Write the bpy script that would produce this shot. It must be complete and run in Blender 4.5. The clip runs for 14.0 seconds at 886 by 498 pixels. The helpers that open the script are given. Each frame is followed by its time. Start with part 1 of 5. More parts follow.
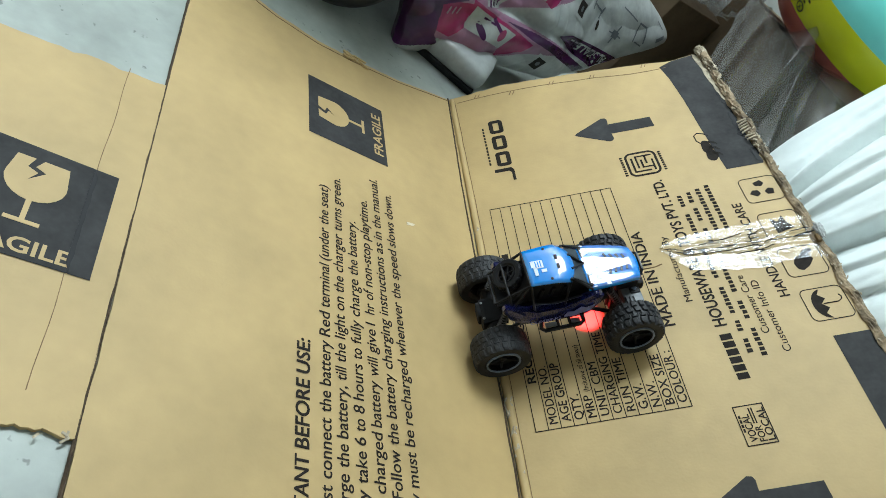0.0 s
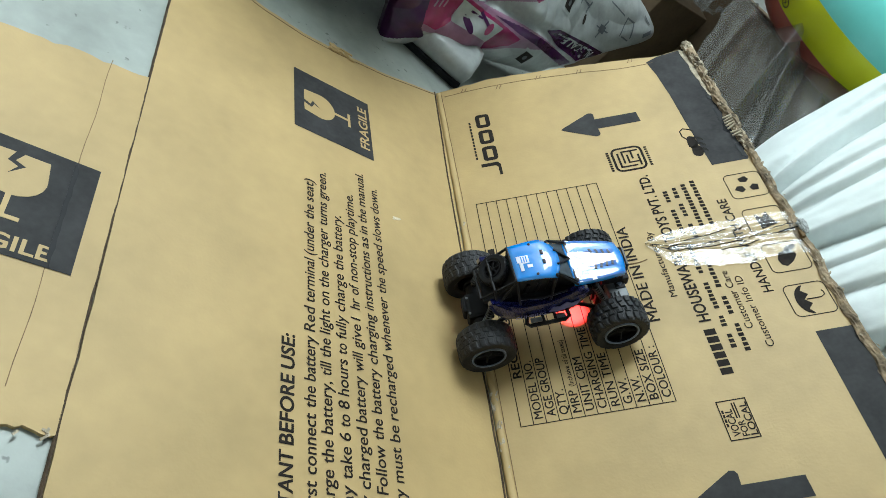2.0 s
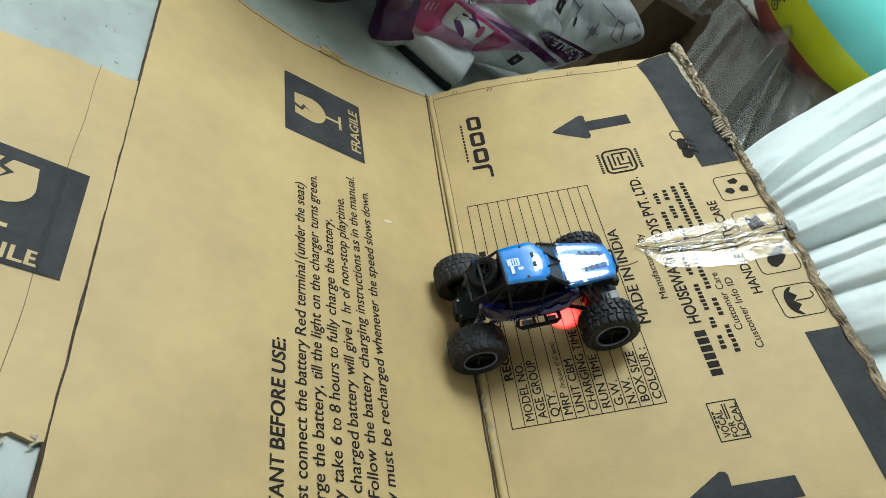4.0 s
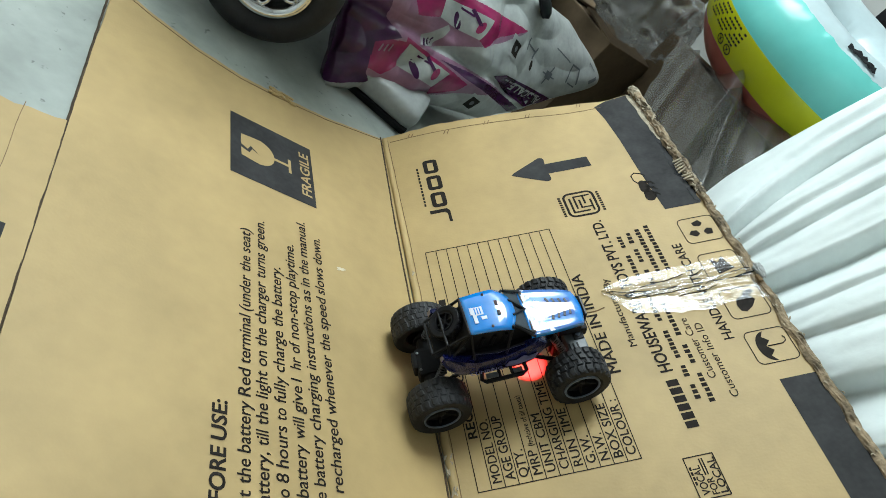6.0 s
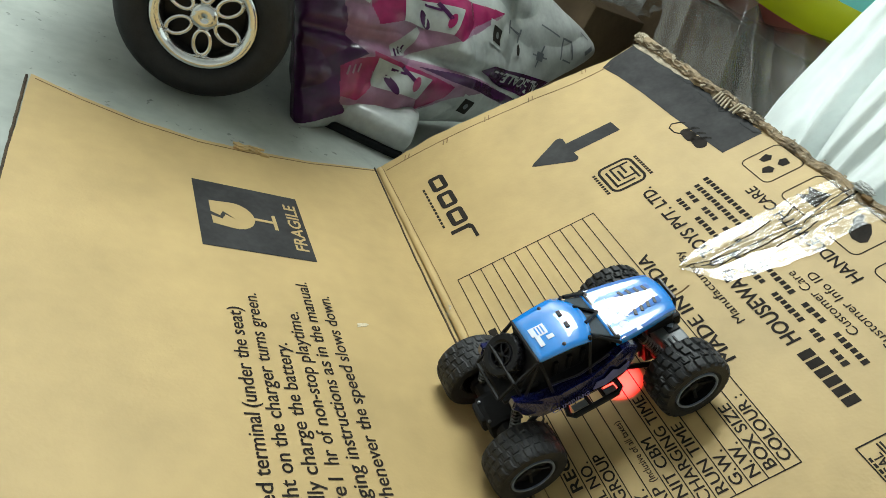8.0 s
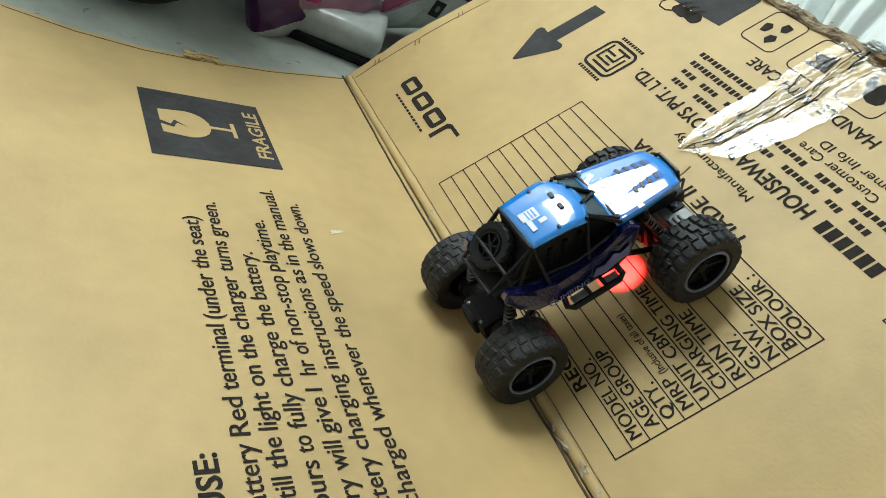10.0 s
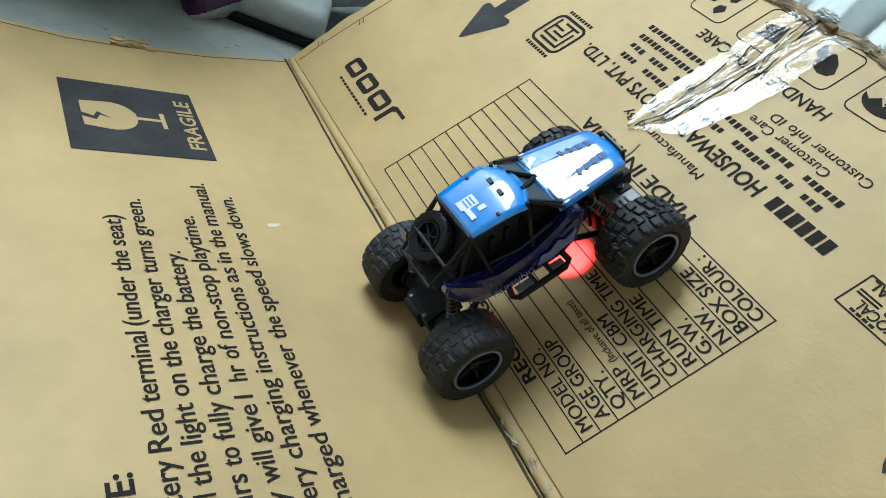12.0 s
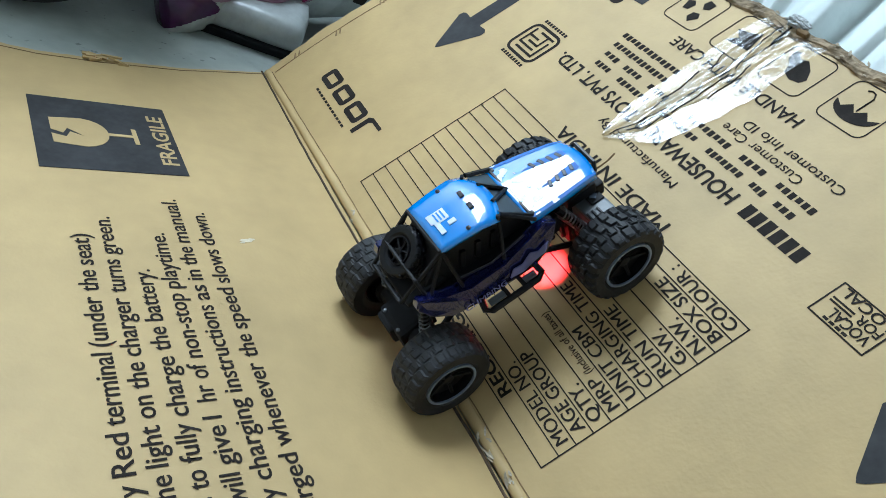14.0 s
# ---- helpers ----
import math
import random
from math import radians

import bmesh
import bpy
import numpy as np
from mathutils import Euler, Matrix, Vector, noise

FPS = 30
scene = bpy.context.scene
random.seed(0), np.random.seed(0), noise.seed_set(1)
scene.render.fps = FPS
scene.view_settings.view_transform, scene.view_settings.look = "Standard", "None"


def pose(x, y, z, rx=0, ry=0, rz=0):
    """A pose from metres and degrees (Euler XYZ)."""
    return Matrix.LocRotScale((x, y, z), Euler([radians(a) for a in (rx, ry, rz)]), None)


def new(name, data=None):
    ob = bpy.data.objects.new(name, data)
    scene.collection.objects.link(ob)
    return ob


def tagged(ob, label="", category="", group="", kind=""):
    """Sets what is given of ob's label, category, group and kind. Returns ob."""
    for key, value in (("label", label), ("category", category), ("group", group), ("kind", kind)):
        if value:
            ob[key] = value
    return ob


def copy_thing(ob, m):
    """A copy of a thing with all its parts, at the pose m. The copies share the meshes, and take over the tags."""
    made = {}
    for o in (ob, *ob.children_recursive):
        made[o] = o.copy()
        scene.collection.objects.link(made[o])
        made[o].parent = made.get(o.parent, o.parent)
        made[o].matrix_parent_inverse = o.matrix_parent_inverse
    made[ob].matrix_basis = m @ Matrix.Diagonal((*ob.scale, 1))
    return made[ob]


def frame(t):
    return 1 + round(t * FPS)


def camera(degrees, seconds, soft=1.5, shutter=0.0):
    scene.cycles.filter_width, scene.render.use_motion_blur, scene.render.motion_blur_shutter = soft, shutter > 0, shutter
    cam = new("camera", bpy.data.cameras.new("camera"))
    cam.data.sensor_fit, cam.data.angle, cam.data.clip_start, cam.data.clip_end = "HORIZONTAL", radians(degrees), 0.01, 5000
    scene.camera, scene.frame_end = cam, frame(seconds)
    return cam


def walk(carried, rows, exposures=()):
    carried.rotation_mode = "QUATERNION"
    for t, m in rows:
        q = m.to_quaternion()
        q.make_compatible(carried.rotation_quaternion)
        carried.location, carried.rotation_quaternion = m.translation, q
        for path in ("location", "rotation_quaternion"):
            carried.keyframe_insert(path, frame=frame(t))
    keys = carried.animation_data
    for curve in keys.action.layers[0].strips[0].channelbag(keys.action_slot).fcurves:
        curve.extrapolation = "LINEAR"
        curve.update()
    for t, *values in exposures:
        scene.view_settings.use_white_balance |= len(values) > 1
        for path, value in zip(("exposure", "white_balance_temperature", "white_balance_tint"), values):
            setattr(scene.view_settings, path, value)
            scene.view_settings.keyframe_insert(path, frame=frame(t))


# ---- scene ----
cam = camera(63.21, 14.0, soft=0.7)
PATH = [
    (0.0, -0.5574, -1.0322, 0.5322, 46.48, -37.31, -7.44),
    (0.5, -0.5561, -1.0309, 0.5317, 46.38, -37.28, -7.62),
    (1.0, -0.5548, -1.0308, 0.5320, 46.24, -37.26, -7.71),
    (1.5, -0.5546, -1.0299, 0.5330, 46.29, -37.69, -7.92),
    (2.0, -0.5561, -1.0293, 0.5335, 46.38, -38.15, -8.21),
    (4.5, -0.5544, -1.0282, 0.5372, 47.24, -38.57, -9.16),
    (5.0, -0.5501, -1.0239, 0.5330, 49.58, -39.37, -10.31),
    (5.5, -0.5401, -1.0125, 0.5279, 48.39, -39.56, -10.14),
    (6.0, -0.5298, -0.9920, 0.5085, 53.20, -40.08, -13.02),
    (6.2, -0.5211, -0.9833, 0.5016, 55.10, -38.62, -13.94),
    (6.5, -0.5009, -0.9481, 0.4926, 59.97, -34.06, -17.68),
    (6.8, -0.4753, -0.9281, 0.4860, 60.26, -30.64, -18.03),
    (7.0, -0.4692, -0.9165, 0.4685, 59.69, -30.37, -18.28),
    (7.5, -0.4470, -0.8982, 0.4507, 59.35, -27.53, -18.94),
    (8.0, -0.4312, -0.8875, 0.4242, 60.26, -25.71, -20.41),
    (8.5, -0.4219, -0.8797, 0.4047, 57.58, -24.91, -20.22),
    (8.7, -0.4229, -0.8764, 0.3940, 57.27, -24.53, -20.97),
    (10.8, -0.3665, -0.8644, 0.3592, 56.64, -22.48, -24.60),
    (11.0, -0.3662, -0.8589, 0.3643, 56.20, -22.69, -25.27),
    (11.5, -0.3580, -0.8582, 0.3642, 56.28, -22.55, -25.75),
    (12.0, -0.3486, -0.8572, 0.3650, 56.61, -22.48, -26.45),
    (12.5, -0.3381, -0.8556, 0.3718, 56.90, -21.90, -27.38),
    (13.0, -0.3349, -0.8563, 0.3721, 57.15, -22.02, -27.59),
    (13.5, -0.3346, -0.8554, 0.3738, 57.30, -22.00, -27.90),
    (14.0, -0.3338, -0.8569, 0.3735, 57.46, -22.02, -27.55),
]
walk(cam, [(t, pose(x, y, z, rx, ry, rz)) for t, x, y, z, rx, ry, rz in PATH],
     [(0.0, -0.08, 6300, 10), (5.0, -0.12, 6450, 10), (6.5, -0.15, 6500, 10), (7.5, -0.02, 6900, 10), (8.5, -0.05, 6900, 10), (11.0, -0.05, 6500, 10), (12.0, -0.05, 6000, 11), (14.0, -0.05, 5650, 12)])

# ---- world and lamps ----
world = bpy.data.worlds.new("world")
scene.world = world
world.use_nodes = True
world.node_tree.nodes["Background"].inputs["Color"].default_value = (0.75, 0.85, 1.0, 1)
world.node_tree.nodes["Background"].inputs["Strength"].default_value = 0.02
PANEL_AT = (-0.62, 0.96, 2.80)
panel_data = bpy.data.lights.new("panel_lamp", "AREA")
panel_data.shape, panel_data.size, panel_data.size_y = "RECTANGLE", 1.46, 1.16
panel_data.energy, panel_data.color = 100, (0.86, 1.0, 1.03)
panel_lamp = new("panel_lamp", panel_data)
panel_lamp.matrix_world = pose(PANEL_AT[0], PANEL_AT[1], PANEL_AT[2] - 0.052)

# ---- materials ----


def mat(name, color, rough=0.6, metal=0.0, var=0.12, scale=20.0, bump=0.0, bump_scale=120.0, spec=0.5, coat=0.0, coat_rough=0.05, coat_ior=1.5, emit=None, emit_strength=0.0, alpha=1.0, stain=0.0, speck=0.0, speck_scale=70.0):
    """A procedural surface: colour varied at two scales, roughness and fine relief."""
    m = bpy.data.materials.new(name)
    m.use_nodes = True
    nt = m.node_tree
    b = nt.nodes["Principled BSDF"]
    coords = nt.nodes.new("ShaderNodeTexCoord")
    fine = nt.nodes.new("ShaderNodeTexNoise")
    fine.inputs["Scale"].default_value, fine.inputs["Detail"].default_value = scale * 6, 5
    broad = nt.nodes.new("ShaderNodeTexNoise")
    broad.inputs["Scale"].default_value, broad.inputs["Detail"].default_value = scale, 3
    for n in (fine, broad):
        nt.links.new(coords.outputs["Object"], n.inputs["Vector"])
    mix = nt.nodes.new("ShaderNodeMath")
    mix.operation = "MULTIPLY_ADD"
    mix.inputs[1].default_value = 0.45
    nt.links.new(fine.outputs["Fac"], mix.inputs[0])
    nt.links.new(broad.outputs["Fac"], mix.inputs[2])
    ramp = nt.nodes.new("ShaderNodeValToRGB")
    lo = [max(0, c * (1 - var * 1.4)) for c in color]
    hi = [min(1, c * (1 + var)) for c in color]
    ramp.color_ramp.elements[0].position, ramp.color_ramp.elements[0].color = 0.45, (*lo, 1)
    ramp.color_ramp.elements[1].position, ramp.color_ramp.elements[1].color = 1.0, (*hi, 1)
    nt.links.new(mix.outputs[0], ramp.inputs["Fac"])
    out = ramp.outputs["Color"]
    if stain:
        big = nt.nodes.new("ShaderNodeTexNoise")
        big.inputs["Scale"].default_value, big.inputs["Detail"].default_value = scale * 0.25, 6
        nt.links.new(coords.outputs["Object"], big.inputs["Vector"])
        cr = nt.nodes.new("ShaderNodeValToRGB")
        cr.color_ramp.elements[0].position, cr.color_ramp.elements[0].color = 0.35, (1 - stain, 1 - stain, 1 - stain, 1)
        cr.color_ramp.elements[1].position, cr.color_ramp.elements[1].color = 0.6, (1, 1, 1, 1)
        nt.links.new(big.outputs["Fac"], cr.inputs["Fac"])
        mul = nt.nodes.new("ShaderNodeMix")
        mul.data_type, mul.blend_type = "RGBA", "MULTIPLY"
        mul.inputs["Factor"].default_value = 1
        nt.links.new(out, mul.inputs["A"])
        nt.links.new(cr.outputs["Color"], mul.inputs["B"])
        out = mul.outputs["Result"]
    if speck:
        dots = nt.nodes.new("ShaderNodeTexNoise")
        dots.inputs["Scale"].default_value, dots.inputs["Detail"].default_value = speck_scale, 2
        nt.links.new(coords.outputs["Object"], dots.inputs["Vector"])
        cut = nt.nodes.new("ShaderNodeValToRGB")
        cut.color_ramp.elements[0].position, cut.color_ramp.elements[0].color = 0.69, (1, 1, 1, 1)
        cut.color_ramp.elements[1].position, cut.color_ramp.elements[1].color = 0.74, (1 - speck, 1 - speck, 1 - speck, 1)
        nt.links.new(dots.outputs["Fac"], cut.inputs["Fac"])
        dot_mix = nt.nodes.new("ShaderNodeMix")
        dot_mix.data_type, dot_mix.blend_type = "RGBA", "MULTIPLY"
        dot_mix.inputs["Factor"].default_value = 1
        nt.links.new(out, dot_mix.inputs["A"])
        nt.links.new(cut.outputs["Color"], dot_mix.inputs["B"])
        out = dot_mix.outputs["Result"]
    nt.links.new(out, b.inputs["Base Color"])
    b.inputs["Roughness"].default_value, b.inputs["Metallic"].default_value = rough, metal
    b.inputs["Specular IOR Level"].default_value = spec
    b.inputs["Coat Weight"].default_value = coat
    b.inputs["Coat Roughness"].default_value = coat_rough
    b.inputs["Coat IOR"].default_value = coat_ior
    b.inputs["Alpha"].default_value = alpha
    if bump:
        relief = nt.nodes.new("ShaderNodeTexNoise")
        relief.inputs["Scale"].default_value, relief.inputs["Detail"].default_value = bump_scale, 4
        nt.links.new(coords.outputs["Object"], relief.inputs["Vector"])
        bn = nt.nodes.new("ShaderNodeBump")
        bn.inputs["Strength"].default_value, bn.inputs["Distance"].default_value = bump, 0.002
        nt.links.new(relief.outputs["Fac"], bn.inputs["Height"])
        nt.links.new(bn.outputs["Normal"], b.inputs["Normal"])
    if emit:
        b.inputs["Emission Color"].default_value = (*emit, 1)
        b.inputs["Emission Strength"].default_value = emit_strength
    return m


KRAFT = mat("kraft_board", (0.50, 0.350, 0.155), 0.55, var=0.08, scale=9, bump=0.12, bump_scale=260, spec=0.35, stain=0.10)
KRAFT_EDGE = mat("corrugated_edge", (0.21, 0.13, 0.060), 0.9, var=0.35, scale=60, bump=0.5, bump_scale=300)
SCUFF = mat("bared_paper", (0.62, 0.54, 0.40), 0.9, var=0.2, scale=80)
# near-black board colour that holds the shade of fold and flap joint
SHADE_LINE = mat("board_shade_line", (0.060, 0.038, 0.020), 0.9, var=0.4, scale=70, bump=0.5, bump_scale=300)
KRAFT_PALE = mat("torn_liner", (0.44, 0.37, 0.27), 0.9, var=0.35, scale=70, bump=0.6, bump_scale=260)
# brown board with the shade of the heap put into its colour
KRAFT_DIM = mat("dim_board", (0.130, 0.085, 0.045), 0.8, var=0.2, scale=14, bump=0.2)
INK = mat("print_ink", (0.025, 0.020, 0.017), 0.8, var=0.25, scale=60, spec=0.12)
INK_BAND = mat("print_panel", (0.041, 0.040, 0.041), 0.7, var=0.30, scale=25, bump=0.1, spec=0.15)
FLOOR = mat("cement_floor", (0.37, 0.402, 0.366), 0.45, var=0.16, scale=9, bump=0.25, bump_scale=60, stain=0.22, speck=0.5, speck_scale=80)
WALL = mat("wall_paint", (0.60, 0.595, 0.575), 0.8, var=0.05, scale=4, bump=0.1)
CEIL = mat("ceiling_paint", (0.70, 0.70, 0.69), 0.85, var=0.04, scale=4)
RUBBER = mat("tyre_rubber", (0.016, 0.016, 0.018), 0.60, var=0.3, scale=60, bump=0.15, bump_scale=500, spec=0.4)
BLACK = mat("black_plastic", (0.005, 0.005, 0.007), 0.32, var=0.25, scale=40, spec=0.25)
MATT = mat("matt_black_plastic", (0.008, 0.008, 0.010), 0.6, var=0.25, scale=40, spec=0.25)
GREY = mat("grey_plastic", (0.10, 0.11, 0.12), 0.4, var=0.15, scale=40)
RING = mat("rim_trim", (0.16, 0.20, 0.27), 0.35, var=0.15, scale=80)
BLUE = mat("blue_shell", (0.000, 0.235, 0.74), 0.24, var=0.06, scale=30, spec=0.6, coat=1.0, coat_rough=0.06, coat_ior=1.75)
NAVY = mat("navy_side_shell", (0.004, 0.006, 0.070), 0.18, var=0.2, scale=40, spec=0.6, coat=1.0, coat_rough=0.04)
DECAL = mat("white_decal", (0.62, 0.70, 0.78), 0.35, var=0.1, scale=60)
DULL_BLUE = mat("dull_blue", (0.01, 0.14, 0.50), 0.5, var=0.2, scale=40, spec=0.3)
DECAL_DIM = mat("violet_decal", (0.16, 0.16, 0.34), 0.4, var=0.2, scale=60)
STEEL = mat("spring_steel", (0.16, 0.165, 0.17), 0.3, metal=1.0, var=0.15, scale=60)
GLASS_DARK = mat("smoked_window", (0.05, 0.065, 0.08), 0.15, var=0.1, scale=40, spec=0.6)
CHROME = mat("chrome", (0.78, 0.79, 0.80), 0.12, metal=1.0, var=0.08, scale=40, bump=0.15, bump_scale=90)
SACK = mat("white_woven_sack", (0.82, 0.88, 0.87), 0.5, var=0.05, scale=12, bump=0.35, bump_scale=60, spec=0.4)
KRAFT_TORN = mat("torn_board", (0.29, 0.215, 0.135), 0.9, var=0.62, scale=42, bump=0.7, bump_scale=240)
FILM = mat("clear_film", (0.110, 0.104, 0.092), 0.27, var=0.35, scale=5, spec=0.5, alpha=0.42, bump=0.10, bump_scale=26)
FILM_PALE = mat("pale_clear_film", (0.30, 0.295, 0.28), 0.25, var=0.3, scale=6, spec=0.5, alpha=0.55, bump=0.10, bump_scale=26)
TEAL = mat("teal_vinyl", (0.16, 0.60, 0.54), 0.25, var=0.05, scale=8, spec=0.5)
YELLOW = mat("yellow_vinyl", (0.60, 0.62, 0.015), 0.25, var=0.05, scale=8, spec=0.5)
PALE_VINYL = mat("pale_vinyl", (0.50, 0.60, 0.62), 0.3, var=0.08, scale=8, spec=0.5)
RED = mat("red_vinyl", (0.42, 0.10, 0.07), 0.3, var=0.1, scale=8, spec=0.5)
# white and lilac are darkened, holding the sack's shade in the colour
POLY_WHITE = mat("white_poly", (0.34, 0.355, 0.345), 0.3, var=0.2, scale=18, bump=0.3, bump_scale=50, spec=0.5)
POLY_PURPLE = mat("purple_poly", (0.045, 0.006, 0.050), 0.25, var=0.3, scale=16, bump=0.3, bump_scale=50, spec=0.5)
POLY_PINK = mat("magenta_poly", (0.26, 0.012, 0.080), 0.25, var=0.25, scale=16, bump=0.3, bump_scale=50, spec=0.5)
POLY_LILAC = mat("lilac_poly", (0.24, 0.115, 0.185), 0.28, var=0.25, scale=16, bump=0.3, bump_scale=50, spec=0.5)
LED = mat("led_lens", (0.8, 0.05, 0.03), 0.3, emit=(1.0, 0.06, 0.02), emit_strength=2.5)
DIFFUSER = mat("lit_diffuser", (0.9, 0.95, 0.95), 0.5, emit=(0.86, 1.0, 1.03), emit_strength=5)



def clear_tape(name):
    """Thin clear glossy film: mostly see-through, with a wrinkled shine."""
    m = bpy.data.materials.new(name)
    m.use_nodes = True
    nt = m.node_tree
    nt.nodes.remove(nt.nodes["Principled BSDF"])
    see = nt.nodes.new("ShaderNodeBsdfTransparent")
    see.inputs["Color"].default_value = (0.94, 0.93, 0.90, 1)
    shine = nt.nodes.new("ShaderNodeBsdfAnisotropic")
    shine.inputs["Roughness"].default_value = 0.24
    coords = nt.nodes.new("ShaderNodeTexCoord")
    relief = nt.nodes.new("ShaderNodeTexNoise")
    relief.inputs["Scale"].default_value, relief.inputs["Detail"].default_value = 190, 3
    nt.links.new(coords.outputs["Object"], relief.inputs["Vector"])
    bn = nt.nodes.new("ShaderNodeBump")
    bn.inputs["Strength"].default_value, bn.inputs["Distance"].default_value = 0.35, 0.002
    nt.links.new(relief.outputs["Fac"], bn.inputs["Height"])
    nt.links.new(bn.outputs["Normal"], shine.inputs["Normal"])
    stuck = nt.nodes.new("ShaderNodeTexNoise")
    stuck.inputs["Scale"].default_value, stuck.inputs["Detail"].default_value = 75, 5
    nt.links.new(coords.outputs["Object"], stuck.inputs["Vector"])
    share = nt.nodes.new("ShaderNodeMapRange")
    share.inputs["From Min"].default_value, share.inputs["From Max"].default_value = 0.38, 0.56
    share.inputs["To Min"].default_value, share.inputs["To Max"].default_value = 0.07, 0.24
    nt.links.new(stuck.outputs["Fac"], share.inputs["Value"])
    place = nt.nodes.new("ShaderNodeSeparateXYZ")
    nt.links.new(coords.outputs["Object"], place.inputs["Vector"])
    # shine fades with x, so the glare is painted stronger at the narrow end
    loose = nt.nodes.new("ShaderNodeMapRange")
    loose.inputs["From Min"].default_value, loose.inputs["From Max"].default_value = 0.30, 0.42
    loose.inputs["To Min"].default_value, loose.inputs["To Max"].default_value = 1.0, 0.42
    nt.links.new(place.outputs["X"], loose.inputs["Value"])
    glare_share = nt.nodes.new("ShaderNodeMath")
    glare_share.operation = "MULTIPLY"
    nt.links.new(share.outputs["Result"], glare_share.inputs[0])
    nt.links.new(loose.outputs["Result"], glare_share.inputs[1])
    mix = nt.nodes.new("ShaderNodeMixShader")
    nt.links.new(glare_share.outputs["Value"], mix.inputs["Fac"])
    nt.links.new(see.outputs["BSDF"], mix.inputs[1])
    nt.links.new(shine.outputs["BSDF"], mix.inputs[2])
    nt.links.new(mix.outputs["Shader"], nt.nodes["Material Output"].inputs["Surface"])
    return m


TAPE = clear_tape("clear_tape_film")

# ---- mesh helpers ----


def mesh_of(name, bm, material, smooth=False):
    bmesh.ops.recalc_face_normals(bm, faces=bm.faces)
    me = bpy.data.meshes.new(name)
    bm.to_mesh(me)
    bm.free()
    me.materials.append(material)
    if smooth:
        me.polygons.foreach_set("use_smooth", [True] * len(me.polygons))
    return me


def part(name, bm, material, parent=None, label="", m=None, smooth=False):
    ob = new(name, mesh_of(name, bm, material, smooth))
    if parent is not None:
        ob.parent = parent
    if m is not None:
        ob.matrix_local = m
    if label:
        tagged(ob, label)
    return ob


def thing(name, label, category, m=None, group="", kind=""):
    ob = new(name)
    ob.empty_display_size = 0.05
    if m is not None:
        ob.matrix_world = m
    return tagged(ob, label, category, group, kind)


def box(bm, c, s, bevel=0.0, rot=None):
    m = Matrix.Translation(c) @ (rot or Matrix()) @ Matrix.Diagonal((*s, 1))
    vs = bmesh.ops.create_cube(bm, size=1, matrix=m)["verts"]
    if bevel:
        es = list({e for v in vs for e in v.link_edges})
        bmesh.ops.bevel(bm, geom=es, offset=bevel, segments=2, affect="EDGES", profile=0.6)
    return bm


def boxed(c, s, bevel=0.0, rot=None):
    return box(bmesh.new(), c, s, bevel, rot)


def prism(bm, pts, h0, h1, to=None):
    """A plate with the outline pts (a, b), from height h0 to h1; to maps (a, b, h) to a place."""
    to = to or (lambda a, b, h: (a, b, h))
    lo = [bm.verts.new(to(a, b, h0)) for a, b in pts]
    hi = [bm.verts.new(to(a, b, h1)) for a, b in pts]
    bm.faces.new(hi)
    bm.faces.new(lo[::-1])
    n = len(pts)
    for i in range(n):
        bm.faces.new((lo[i], lo[(i + 1) % n], hi[(i + 1) % n], hi[i]))
    return bm


def tube(bm, pts, r, sides=8):
    """A round bar through the points."""
    pts = [Vector(p) for p in pts]
    rings = []
    for i, p in enumerate(pts):
        d = (pts[min(i + 1, len(pts) - 1)] - pts[max(i - 1, 0)]).normalized()
        a = d.orthogonal().normalized() if i == 0 else (rings[-1][1] - d * rings[-1][1].dot(d)).normalized()
        b = d.cross(a)
        ring = [bm.verts.new(p + (a * math.cos(2 * math.pi * k / sides) + b * math.sin(2 * math.pi * k / sides)) * r) for k in range(sides)]
        rings.append((ring, a))
    for (q, _), (w, _) in zip(rings, rings[1:]):
        for k in range(sides):
            bm.faces.new((q[k], q[(k + 1) % sides], w[(k + 1) % sides], w[k]))
    bm.faces.new(rings[0][0][::-1])
    bm.faces.new(rings[-1][0])
    return bm


def lathe(bm, profile, seg=40):
    """Turns a closed profile (radius, y) round the y axis."""
    rings = []
    for k in range(seg):
        a = 2 * math.pi * k / seg
        rings.append([bm.verts.new((r * math.cos(a), y, r * math.sin(a))) for r, y in profile])
    n = len(profile)
    for k in range(seg):
        p, q = rings[k], rings[(k + 1) % seg]
        for i in range(n):
            bm.faces.new((p[i], p[(i + 1) % n], q[(i + 1) % n], q[i]))
    return bm


def rounded(x0, y0, x1, y1, r, n=5):
    pts = []
    for cx, cy, a0 in ((x1 - r, y1 - r, 0), (x0 + r, y1 - r, 90), (x0 + r, y0 + r, 180), (x1 - r, y0 + r, 270)):
        for k in range(n + 1):
            a = radians(a0 + 90 * k / n)
            pts.append((cx + r * math.cos(a), cy + r * math.sin(a)))
    return pts


def frame_plate(bm, outer, inner, h0, h1):
    """A flat ring between two outlines of the same number of points."""
    n = len(outer)
    rows = [[bm.verts.new((a, b, h)) for a, b in ps] for ps, h in ((outer, h0), (outer, h1), (inner, h1), (inner, h0))]
    for i in range(n):
        j = (i + 1) % n
        for k in range(4):
            p, q = rows[k], rows[(k + 1) % 4]
            bm.faces.new((p[i], p[j], q[j], q[i]))
    return bm

# ---- the room ----


def setting(name, bm, material, label, category):
    ob = part(name, bm, material)
    return tagged(ob, label, category, kind="structure")


